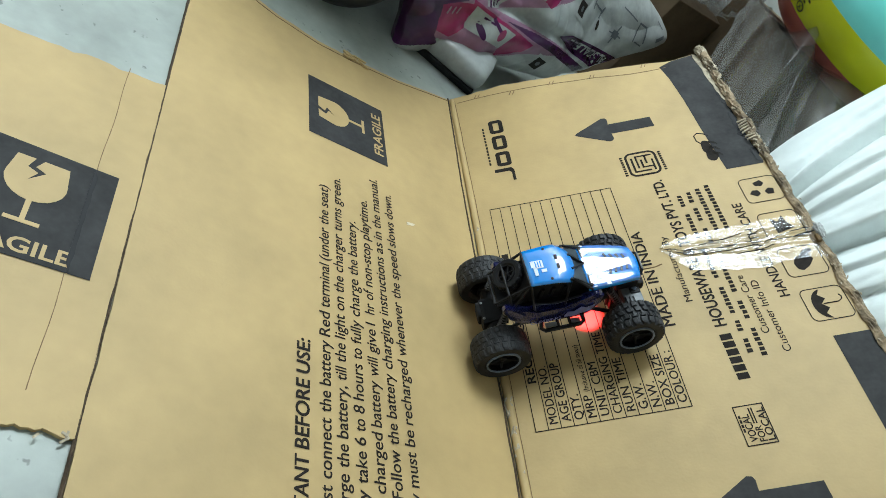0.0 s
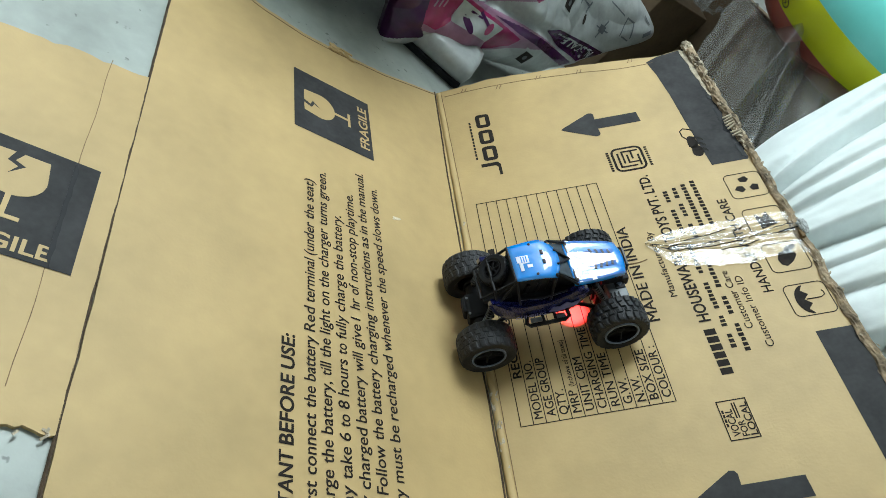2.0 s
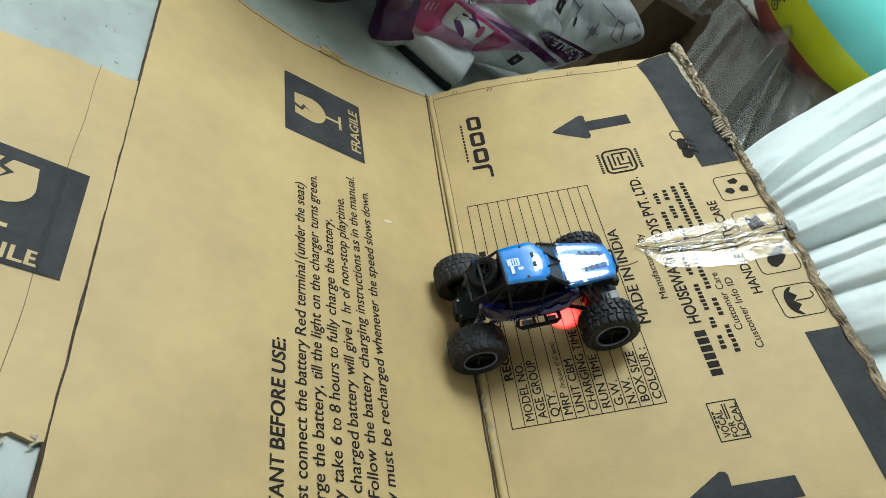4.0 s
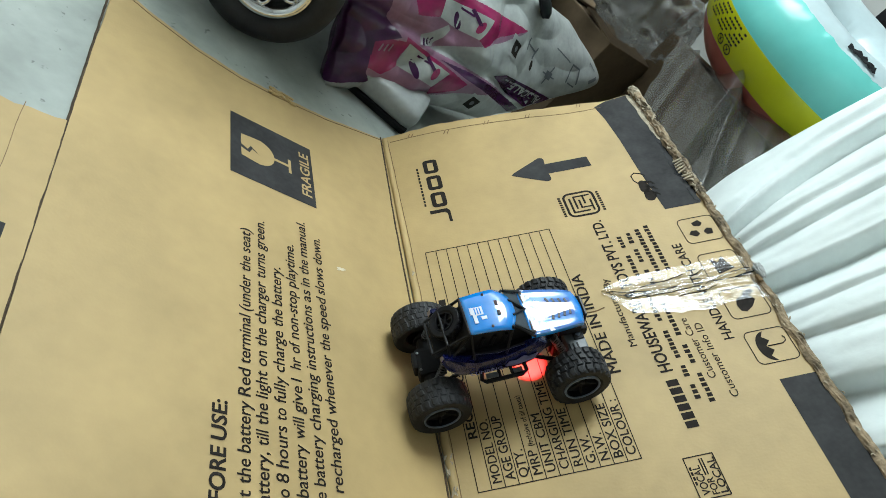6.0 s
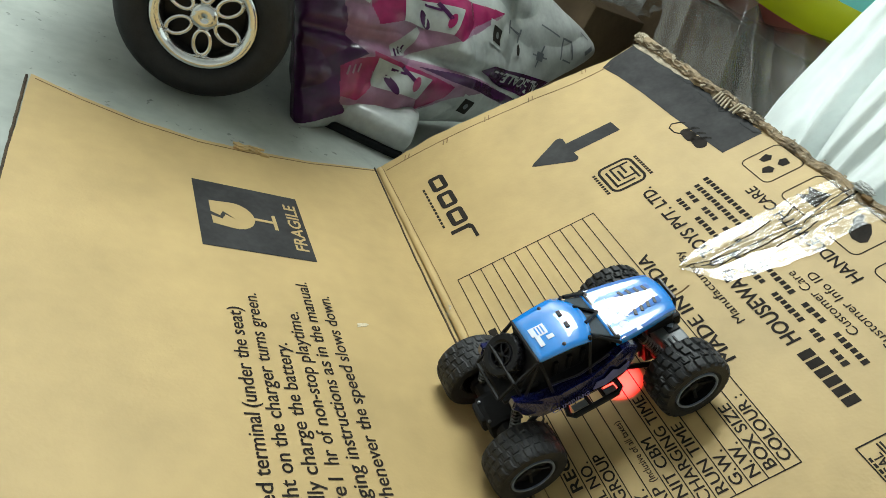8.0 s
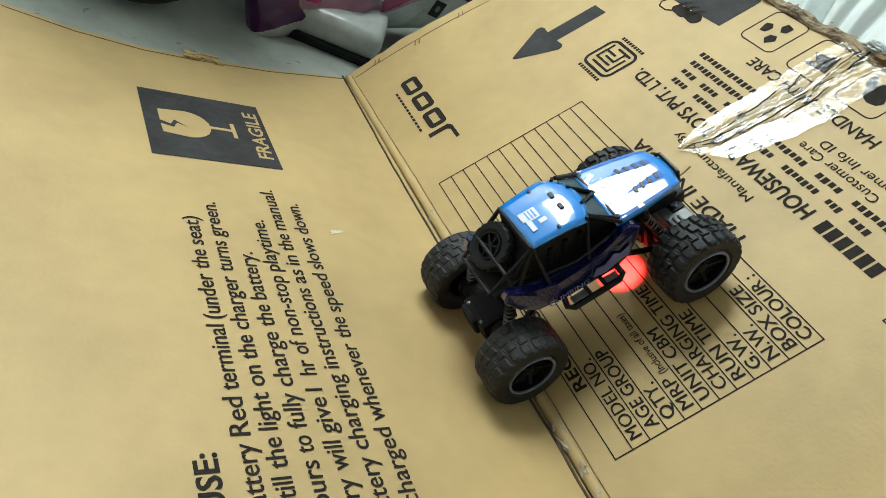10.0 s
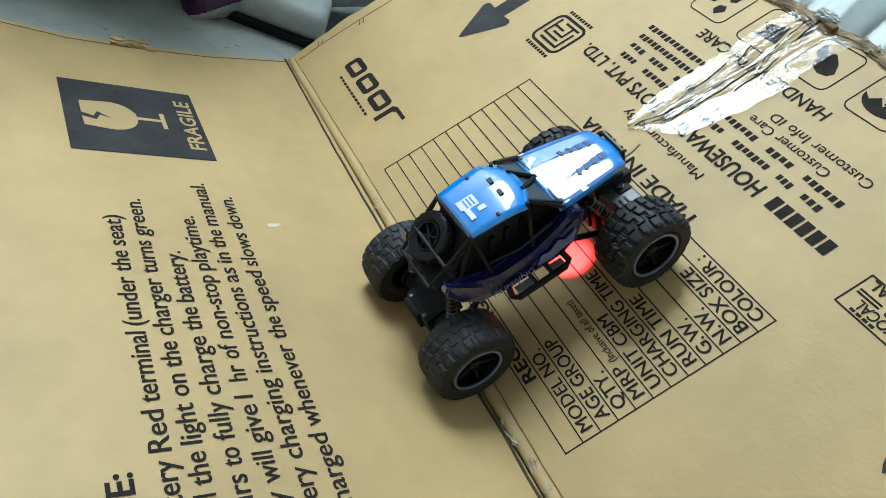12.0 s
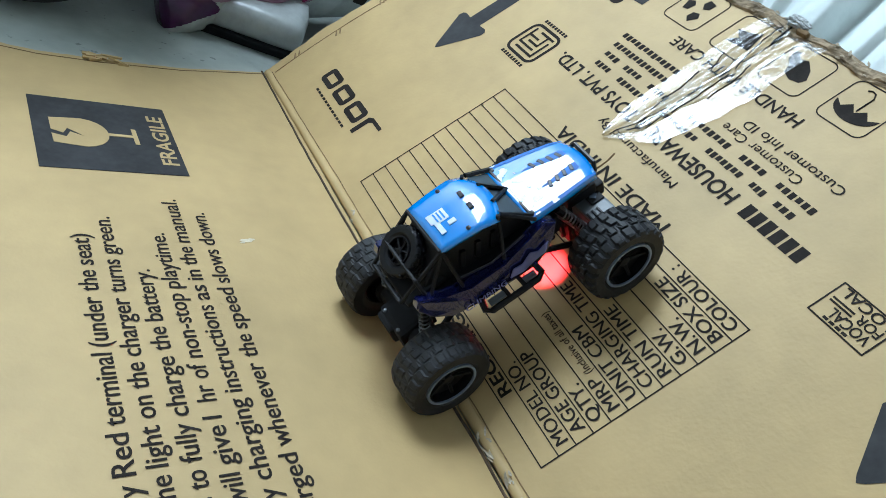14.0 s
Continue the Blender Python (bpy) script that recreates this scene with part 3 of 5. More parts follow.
for u, y, words in ADDRESS:
    for off, w in words:
        letter_blocks(u + 0.0012, y + off, u + 0.0078, y + off + w * 0.86)
lettering("Customer Care", ramp, (0.3300, -0.571), 0.0092, 0.090, bold=0.002)
letter_blocks(0.3228, -0.40, 0.3296, -0.316)
lettering("Customer Info ID", ramp, (0.3440, -0.600), 0.0092, 0.108, bold=0.002)
letter_blocks(0.3368, -0.40, 0.3436, -0.312)
lettering("HANDLE WITH CARE", ramp, (0.3735, -0.524), 0.0125, 0.165, bold=0.012)


def arrow(parent, tip, y):
    h = [(tip, y), (tip + 0.004, y + 0.0035), (tip + 0.049, y + 0.0285), (tip + 0.0545, y + 0.0275), (tip + 0.057, y + 0.0235), (tip + 0.056, y + 0.0115), (tip + 0.123, y + 0.0115), (tip + 0.124, y - 0.0115),
         (tip + 0.056, y - 0.0115), (tip + 0.057, y - 0.0235), (tip + 0.0545, y - 0.0275), (tip + 0.049, y - 0.0285), (tip + 0.004, y - 0.0035)]
    inkplate(h, parent, INK_BAND, "arrow_mark", "this-way-up arrow")


arrow(ramp, 0.1865, -0.1565)
arrow(ramp, 0.1880, -0.7660)
# badge in plain shapes
inkring(ramp, 0.2455, -0.2725, 0.2930, -0.2205, 0.011, 0.0035)
for u0, y0, u1, y1 in ((0.2535, -0.264, 0.2565, -0.2325), (0.2535, -0.264, 0.2790, -0.2612), (0.2605, -0.2560, 0.2632, -0.2290), (0.2605, -0.2317, 0.2860, -0.2290), (0.2672, -0.2560, 0.2700, -0.2380),
                       (0.2672, -0.2560, 0.2860, -0.2535), (0.2740, -0.2478, 0.2768, -0.2290), (0.2832, -0.2640, 0.2860, -0.2400)):
    bar(ramp, u0, y0, u1, y1, None, LIFT + 0.0002)
for k in range(9):
    bar(ramp, 0.2385, -0.268 + k * 0.0048, 0.2425, -0.2648 + k * 0.0048)
    bar(ramp, 0.2965, -0.268 + k * 0.0048, 0.3005, -0.2648 + k * 0.0048)
# vehicle maker's mark in plain blocks
inkplate([(0.0755, -0.2310), (0.0800, -0.2310), (0.0800, -0.2130), (0.0800, -0.2080), (0.0760, -0.2020), (0.0500, -0.2020), (0.0500, -0.2090), (0.0720, -0.2090), (0.0755, -0.2130)], ramp, None, "mark_block")
for y0 in (-0.1960, -0.1560, -0.1160):
    inkring(ramp, 0.0560, y0, 0.0790, y0 + 0.0330, 0.006, 0.0068, None, LIFT, "mark_block")
for k in range(12):
    bar(ramp, 0.0440, -0.190 + k * 0.0078, 0.0470, -0.1845 + k * 0.0078)
# slogan box
inkring(ramp, 0.2512, -0.7065, 0.2850, -0.6580, 0.0006, 0.0012)
lettering("VOCAL", ramp, (0.2650, -0.7020), 0.0082, 0.033, bold=0.016)
lettering("FOR", ramp, (0.2738, -0.7030), 0.0074, 0.019, bold=0.016)
bar(ramp, 0.2670, -0.681, 0.2685, -0.662)
bar(ramp, 0.2700, -0.681, 0.2715, -0.662)
lettering("LOCAL", ramp, (0.2832, -0.7030), 0.0080, 0.040, bold=0.016)
for k in range(4):
    bar(ramp, 0.2535, -0.690 + k * 0.0055, 0.2558, -0.686 + k * 0.0055)
# dark bands along the torn edge
inkplate([(0.3800, -0.2900), (0.4330, -0.2900), (0.4330, -0.0060), (0.3840, -0.0140), (0.3620, -0.0245), (0.3680, -0.0600), (0.3725, -0.1200), (0.3745, -0.1900), (0.3775, -0.2500)], ramp, INK_BAND, "print_band", "dark printed band")
inkplate([(0.3960, FAR_Y + 0.002), (0.4440, FAR_Y + 0.002), (0.4440, -0.5900), (0.3960, -0.5900)], ramp, INK_BAND, "print_band", "dark printed band")
# bared pale liner and a dark scrape along the torn edge
part("bared_liner", prism(bmesh.new(), edge_run((0.4225, -0.006), (0.4290, -0.145), 12, 0.0016, 31) + [(0.4345, -0.145)] + edge_run((0.4350, -0.130), (0.4345, -0.006), 10, 0.001, 32), 0.0004, 0.0012), KRAFT_PALE, ramp, "pale bared liner paper")
inkplate(edge_run((0.4240, -0.170), (0.4215, -0.228), 9, 0.0022, 33) + edge_run((0.4330, -0.236), (0.4340, -0.160), 9, 0.0015, 34), ramp, MATT, "scrape", "black scrape", LIFT + 0.0005)
for y0, y1, w, seed in ((-0.105, -0.150, 0.007, 41), (-0.255, -0.285, 0.006, 43), (-0.062, -0.084, 0.004, 45)):
    inkplate(edge_run((0.4330 - w, y0), (0.4325 - w * 1.2, y1), 8, 0.0018, seed) + edge_run((0.4340, y1 - 0.004), (0.4345, y0 + 0.006), 8, 0.0014, seed + 1), ramp, MATT, "scrape", "black scrape", LIFT + 0.0006)
# handling symbols in rounded frames
for y in (-0.3645, -0.4340, -0.4990, -0.5680):
    inkring(ramp, 0.3840, y, 0.4360, y + 0.0485, 0.008, 0.0011)
for k in range(3):
    a = radians(90 + 120 * k)
    cu, cy = 0.410 + 0.012 * math.cos(a), -0.3405 + 0.012 * math.sin(a)
    inkplate([(cu + 0.0075 * math.cos(a + radians(q)), cy + 0.0065 * math.sin(a + radians(q))) for q in (70, 130, 200, 260, 330)], ramp)
inkplate([(0.400, -0.424), (0.398, -0.396), (0.407, -0.404), (0.415, -0.394), (0.418, -0.408), (0.424, -0.418)], ramp)
inkplate([(0.398, -0.478), (0.402, -0.468), (0.410, -0.465), (0.416, -0.458), (0.426, -0.456), (0.428, -0.461), (0.421, -0.466), (0.424, -0.474), (0.416, -0.484), (0.406, -0.490), (0.400, -0.487)], ramp)
umb = [(0.4085 - 0.0155 * math.cos(radians(q)), -0.5440 + 0.0215 * math.sin(radians(q))) for q in range(-90, 91, 15)]
umb += [(0.4035, -0.5300), (0.4105, -0.5370), (0.4035, -0.5440), (0.4105, -0.5510), (0.4035, -0.5580)]
inkplate(umb, ramp)
part("umbrella_handle", tube(bmesh.new(), [(0.406, -0.544, LIFT), (0.424, -0.544, LIFT), (0.429, -0.541, LIFT), (0.430, -0.537, LIFT), (0.428, -0.534, LIFT)], 0.0007, 6), INK, ramp)
# small motif below the dark band
for cu, cy, ru, ry in ((0.371, -0.255, 0.009, 0.013), (0.369, -0.236, 0.008, 0.014)):
    inkplate([(cu + ru * math.cos(radians(q)) * (1 + 0.15 * math.sin(q)), cy + ry * math.sin(radians(q))) for q in range(0, 360, 24)], ramp, None, "motif")
for k in range(3):
    y = -0.226 - 0.0125 * k
    inkplate([(0.372, y + 0.0026), (0.372, y - 0.0026), (0.380, y - 0.0046), (0.3855, y - 0.0100), (0.3865, y - 0.0068), (0.3825, y - 0.0010)], ramp, None, "motif")
part("motif_line", tube(bmesh.new(), [(0.364, -0.228, 0), (0.359, -0.220, 0), (0.359, -0.208, 0), (0.365, -0.203, 0), (0.374, -0.207, 0), (0.379, -0.213, 0)], 0.0010, 6), INK, ramp)

# shadow of the bent rim, painted along the far edge of the floor panel
part("rim_line", tube(bmesh.new(), [(-0.004, -0.010, 0.0002), (-0.060, -0.0255, 0.0002), (-0.112, -0.0405, 0.0002), (-0.199, -0.0540, 0.0002), (-0.262, -0.0580, 0.0002), (-0.330, -0.0480, 0.0002), (-0.395, -0.0260, 0.0002), (-0.445, -0.0030, 0.0002)], 0.0006, 6), KRAFT_EDGE, panel, "thin dark line painted for the shadow of the bent rim")
# small bruise on the floor panel
bm = bmesh.new()
for dx, dy, s in ((0, 0, 0.004), (0.005, 0.002, 0.0022), (-0.004, -0.003, 0.0016)):
    prism(bm, [(-0.117 + dx + s * math.cos(radians(q)) * 1.5, -0.366 + dy + s * 0.6 * math.sin(radians(q))) for q in range(0, 360, 45)], 0.0001, 0.0004)
part("scuff", bm, SCUFF, panel, "pale scuff")
# crushed lump on the far edge of the floor panel
bm = bmesh.new()
rnd = random.Random(8)
for k in range(16):
    box(bm, (-0.197 + rnd.uniform(-0.018, 0.020), -0.047 + rnd.uniform(-0.007, 0.005), 0.001 + rnd.uniform(0, 0.004)), (rnd.uniform(0.008, 0.024), 0.003, 0.0022), 0, pose(0, 0, 0, rnd.uniform(-30, 30), rnd.uniform(-12, 12), rnd.uniform(-25, 15)))
part("crushed_lump", bm, KRAFT, panel, "crushed torn lump of board")


# ---- clear packing tape ----
def crumple(pts_grid, amp, freq, seed):
    """A creased sheet over a grid of (u, y) places."""
    bm = bmesh.new()
    rows = []
    for row in pts_grid:
        rows.append([bm.verts.new((u, y, 0.0022 + h + amp * (abs(noise.noise((u * freq, y * freq * 3.0, seed))) + 0.5 * noise.noise((u * freq * 3, y * freq * 5, seed + 4))))) for u, y, h in row])
    for p, q in zip(rows, rows[1:]):
        for a, b, c, e in zip(p, p[1:], q[1:], q):
            bm.faces.new((a, b, c, e))
    return bm


def foil_crease(f, g):
    """Sharp creases that fan out from the narrow end of the tape."""
    h = 0.0
    for k, (g0, g1) in enumerate(((0.30, 0.20), (0.45, 0.36), (0.42, 0.52), (0.64, 0.42), (0.55, 0.66), (0.36, 0.30))):
        c = g0 + (g1 - g0) * f + 0.03 * noise.noise((f * 6, k * 3.1, 1))
        h -= 0.0024 * max(0.0, 1 - abs(g - c) / 0.022) * (0.35 + 0.65 * abs(noise.noise((f * 5, k * 7.7, 4))) * 2)
    return h + 0.0009 * abs(noise.noise((f * 26, g * 22, 6))) * (1.0 if f > 0.55 else 0.25)


grid = []
for i in range(170):
    f = i / 169
    u = 0.243 + 0.202 * f
    mid = -0.416 - 0.024 * f + 0.004 * math.sin(f * 9)
    upper = 0.002 + 0.032 * min(1, f * 1.9) ** 0.9
    lower = 0.003 + (0.045 if f > 0.15 else 0.045 * f / 0.15) * (1 - 0.22 * f) + 0.004 * noise.noise((f * 9, 3, 1))
    grid.append([(u, mid + upper - (upper + lower) * j / 100, 0.0020 * math.exp(-((j - 41) / 13) ** 2) + foil_crease(f, j / 100)) for j in range(101)])
TAPE_GRID = grid
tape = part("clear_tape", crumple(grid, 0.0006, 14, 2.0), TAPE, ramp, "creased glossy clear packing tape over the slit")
grid = [[(-0.004 + 0.036 * i / 15, -0.402 - 0.058 * i / 15 + 0.020 - 0.036 * j / 12 * (1 - 0.5 * i / 15), 0.004 * math.sin(3 * j / 12)) for j in range(13)] for i in range(16)]
part("clear_tape", crumple(grid, 0.009, 50, 7.0), TAPE, ramp, "scrunched scrap of clear tape at the fold")
grid = [[(0.030 + 0.095 * i / 20, -0.452 + 0.012 - 0.030 * j / 8 * (0.4 + 0.6 * math.sin(3.1 * i / 20)) + 0.012 * i / 20, 0.0006) for j in range(9)] for i in range(21)]
part("clear_tape", crumple(grid, 0.003, 60, 9.0), TAPE, ramp, "thin wrinkled strip of clear tape over the slit")
# tight folds in the tape, their dark reflections painted as thin black tubes
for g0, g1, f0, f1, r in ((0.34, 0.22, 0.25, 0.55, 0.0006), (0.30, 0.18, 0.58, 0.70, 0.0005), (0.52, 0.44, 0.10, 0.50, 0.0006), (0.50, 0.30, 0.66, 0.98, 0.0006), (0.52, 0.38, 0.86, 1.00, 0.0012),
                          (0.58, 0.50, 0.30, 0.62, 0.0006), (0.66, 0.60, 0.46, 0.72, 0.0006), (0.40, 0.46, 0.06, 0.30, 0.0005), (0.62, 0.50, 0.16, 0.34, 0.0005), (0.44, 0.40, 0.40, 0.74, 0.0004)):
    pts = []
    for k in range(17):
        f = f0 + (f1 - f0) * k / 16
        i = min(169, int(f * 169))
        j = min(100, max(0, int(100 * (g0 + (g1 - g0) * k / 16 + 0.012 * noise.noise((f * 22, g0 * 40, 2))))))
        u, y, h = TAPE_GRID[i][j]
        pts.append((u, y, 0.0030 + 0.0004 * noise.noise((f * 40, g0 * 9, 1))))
    part("tape_dark_line", tube(bmesh.new(), pts, r, 6), MATT, tape, "dark line painted for the reflection in a tight fold")
# knot of tape on the torn edge
bm = bmesh.new()
bmesh.ops.create_icosphere(bm, subdivisions=4, radius=1)
for v in bm.verts:
    p = v.co.copy()
    k = 1 + 0.55 * abs(noise.noise(p * 2.2)) + 0.25 * noise.noise(p * 5.0)
    v.co = Vector((p.x * 0.0050 * k, p.y * 0.011 * k, p.z * 0.0042 * k))
part("tape_knot", bm, POLY_WHITE, ramp, "crumpled knot of tape on the torn edge", Matrix.Translation((0.447, -0.436, 0.008)))
# solid dark block in place of the shade inside a hollow
part("gap_shade", boxed((0.4415, -0.447, 0.0050), (0.006, 0.013, 0.007), 0.0025), KRAFT_EDGE, ramp, "dark brown block painted for the shade of a hollow beside the tape")

# ---- the toy crawler ----
CAR = Matrix(((0.74208, -0.11110, -0.66104, 0.01875), (0.07269, 0.99369, -0.08540, -0.50400), (0.66636, 0.01532, 0.74547, 0.09000), (0, 0, 0, 1)))
car = thing("toy_rock_crawler", "blue and black toy rock crawler climbing onto the propped cardboard", "toy car", CAR)
RW, WW = 0.035, 0.034
REAR = ((-0.0745, -0.0520, -0.0058), (-0.0712, 0.0560, -0.0112))
FRONT = ((0.0855, -0.0570, -0.0004), (0.0845, 0.0570, -0.0130))


def tyre_mesh(r, w, lugs, depth, per=8):
    """A knobbly tyre round the y axis, moulded in one piece: two rows of slanted blocks to each side."""
    bm = bmesh.new()
    h = w / 2
    body = r - depth
    across = (-1.0, -0.93, -0.84, -0.80, -0.52, -0.48, -0.40, -0.36, -0.06, -0.03, 0.03, 0.06, 0.36, 0.40, 0.48, 0.52, 0.80, 0.84, 0.93, 1.0)
    rings = []
    for k in range(lugs * per):
        a = 2 * math.pi * k / (lugs * per)
        ring = [(r * 0.56, -h * 0.80), (r * 0.68, -h * 0.99)]
        for y in across:
            q, side = abs(y), (1 if y > 0 else -1)
            slant = 0.55 * q if q < 0.44 else 0.5 - 0.30 * q
            phase = (k / per + slant + (0.5 if side > 0 else 0.0)) % 1.0
            high = (0.055 < q < 0.37 or 0.47 < q < 0.95) and phase < 0.60
            rr = body * (1.0 - 0.10 * max(0.0, q - 0.62) ** 1.6 * 3.2)
            ring.append((rr + (depth if high else 0.0), y * h))
        ring += [(r * 0.68, h * 0.99), (r * 0.56, h * 0.80)]
        rings.append([bm.verts.new((rr * math.cos(a), y, rr * math.sin(a))) for rr, y in ring])
    n = len(rings[0])
    for p, q in zip(rings, rings[1:] + rings[:1]):
        for i in range(n):
            bm.faces.new((p[i], p[(i + 1) % n], q[(i + 1) % n], q[i]))
    return bm


def wheel_at(c, side, name="wheel", tilt=0.0, roll=0.0, tyre=None):
    w = part(name, bmesh.new(), RUBBER, car)
    w.data = tyre or TYRE
    w.matrix_local = Matrix.Translation(c) @ pose(0, 0, 0, tilt, roll, 0 if side > 0 else 180)
    for key, data in (("rim", RIM), ("rim_trim", TRIM), ("hub", HUB)):
        ob = new(key, data)
        ob.parent = w
        if key == "rim_trim":
            tagged(ob, "grey-blue ring round the rim")
    return w


TYRE = mesh_of("tyre", tyre_mesh(RW, WW, 22, 0.0022), RUBBER)
TYRE_WORN = mesh_of("tyre", tyre_mesh(RW, WW, 22, 0.0009), RUBBER)
bm = bmesh.new()
lathe(bm, [(0.0205, 0.014), (0.0205, -0.013), (0.0185, -0.013), (0.0170, 0.004), (0.006, 0.0045), (0.0015, 0.0045), (0.0015, 0.007), (0.006, 0.007), (0.0178, 0.0085), (0.0188, 0.0155)], 28)
RIM = mesh_of("rim", bm, BLACK)
TRIM = mesh_of("rim_trim", lathe(bmesh.new(), [(0.0208, 0.0145), (0.0208, 0.0168), (0.0190, 0.0168), (0.0190, 0.0145)], 36), RING)
bm = bmesh.new()
lathe(bm, [(0.0005, 0.004), (0.0055, 0.004), (0.0045, 0.0115), (0.0005, 0.0125)], 14)
for k in range(5):
    a = radians(72 * k)
    tube(bm, [(0.004 * math.cos(a), 0.0095, 0.004 * math.sin(a)), (0.0185 * math.cos(a), 0.0115, 0.0185 * math.sin(a))], 0.0016, 6)
HUB = mesh_of("hub", bm, MATT)
wheel_at(REAR[0], -1, roll=12, tyre=TYRE_WORN)
wheel_at(REAR[1], 1, roll=40, tyre=TYRE_WORN, tilt=4.0)
# the front axle swings to follow the slope
wheel_at(FRONT[0], -1, tilt=3.0, roll=25)
wheel_at(FRONT[1], 1, tilt=6.0, roll=64)

# axles, gear housings, links and springs
for sx, (near, far) in ((-1, REAR), (1, FRONT)):
    bm = bmesh.new()
    near, far = Vector(near), Vector(far)
    mid = (near + far) / 2
    tube(bm, [near.lerp(far, 0.10), near.lerp(far, 0.90)], 0.0055, 10)
    box(bm, mid, (0.030, 0.036, 0.026), 0.005)
    box(bm, mid + Vector((sx * 0.010, 0.004, 0.001)), (0.018, 0.022, 0.020), 0.003)
    for f0, f1, r in ((0.20, 0.34, 0.010), (0.66, 0.80, 0.010), (0.16, 0.19, 0.0125), (0.81, 0.84, 0.0125), (0.34, 0.36, 0.0125), (0.64, 0.66, 0.0125)):
        tube(bm, [near.lerp(far, f0), near.lerp(far, f1)], r, 12)
    for k in range(4):
        box(bm, mid + Vector((sx * -0.016, -0.012 + 0.008 * k, 0.004)), (0.004, 0.0028, 0.018), 0.0006)
    part("axle_housing", bm, MATT, car, "matt black axle with gear housing")
    for q in (-1, 1):
        part("screw", lathe(bmesh.new(), [(0.0002, 0), (0.0018, 0), (0.0016, 0.0010), (0.0002, 0.0012)], 10), STEEL, car, "small steel screw", Matrix.Translation(mid + Vector((sx * 0.012, q * 0.011, 0.0125))) @ pose(0, 0, 0, 90, 0, 0))
    for sy in (-1, 1):
        top = Vector((sx * 0.058, sy * 0.027, 0.050))
        low_p = Vector((sx * 0.079 + (0.006 if sx < 0 else 0.002), sy * 0.031, 0.003))
        bm = tube(bmesh.new(), [low_p, low_p.lerp(top, 0.6)], 0.0024, 8)
        tube(bm, [low_p.lerp(top, 0.5), top], 0.0032, 8)
        shock = part("shock_absorber", bm, BLACK, car)
        d = (top - low_p).normalized()
        e1 = d.orthogonal().normalized()
        e2 = d.cross(e1)
        coil = [low_p.lerp(top, 0.10 + 0.78 * k / 90) + (e1 * math.cos(k * 0.63) + e2 * math.sin(k * 0.63)) * 0.0043 for k in range(91)]
        part("spring", tube(bmesh.new(), coil, 0.00075, 5), STEEL, shock, "steel coil spring")
        part("link_bar", tube(bmesh.new(), [(sx * 0.074 + (0.004 if sx < 0 else 0), sy * 0.029, -0.006), (sx * 0.028, sy * 0.020, 0.010)], 0.0026, 8), BLACK, car)

# tray under the cab
bm = bmesh.new()
prism(bm, [(-0.060, 0.030), (-0.045, 0.014), (0.040, 0.012), (0.062, 0.026), (0.062, 0.040), (-0.060, 0.042)], -0.026, 0.026, lambda a, b, h: (a, h, b))
part("chassis", bm, MATT, car)
# cab inside
bm = bmesh.new()
box(bm, (-0.012, 0, 0.046), (0.050, 0.040, 0.014), 0.003)
box(bm, (-0.020, -0.012, 0.056), (0.016, 0.014, 0.022), 0.003, pose(0, 0, 0, 0, -12, 0))
box(bm, (-0.020, 0.012, 0.056), (0.016, 0.014, 0.022), 0.003, pose(0, 0, 0, 0, -12, 0))
part("seat", bm, MATT, car, "matt black moulded seats")
# black block added to keep the inside of the cab dark
bm = bmesh.new()
prism(bm, [(-0.060, 0.044), (-0.048, 0.056), (-0.033, 0.0745), (0.012, 0.0745), (0.034, 0.058), (0.036, 0.044)], -0.0205, 0.0205, lambda a, b, h: (a, h, b))
bmesh.ops.bevel(bm, geom=bm.edges[:], offset=0.002, segments=1, affect="EDGES")
part("cab_filler", bm, MATT, car, "matt black block that fills the dark inside of the cab")
for sy in (-1, 1):
    part("door_bar", tube(bmesh.new(), [(-0.030, sy * 0.0300, 0.050), (-0.004, sy * 0.0315, 0.046), (0.026, sy * 0.0315, 0.053)], 0.0015, 6), BLACK, car)
    for k in range(3):
        part("trim_rib", boxed((-0.020 + 0.013 * k, sy * 0.0215, 0.056), (0.004, 0.003, 0.016), 0.0006, pose(0, 0, 0, 0, 14, 0)), BLACK, car)
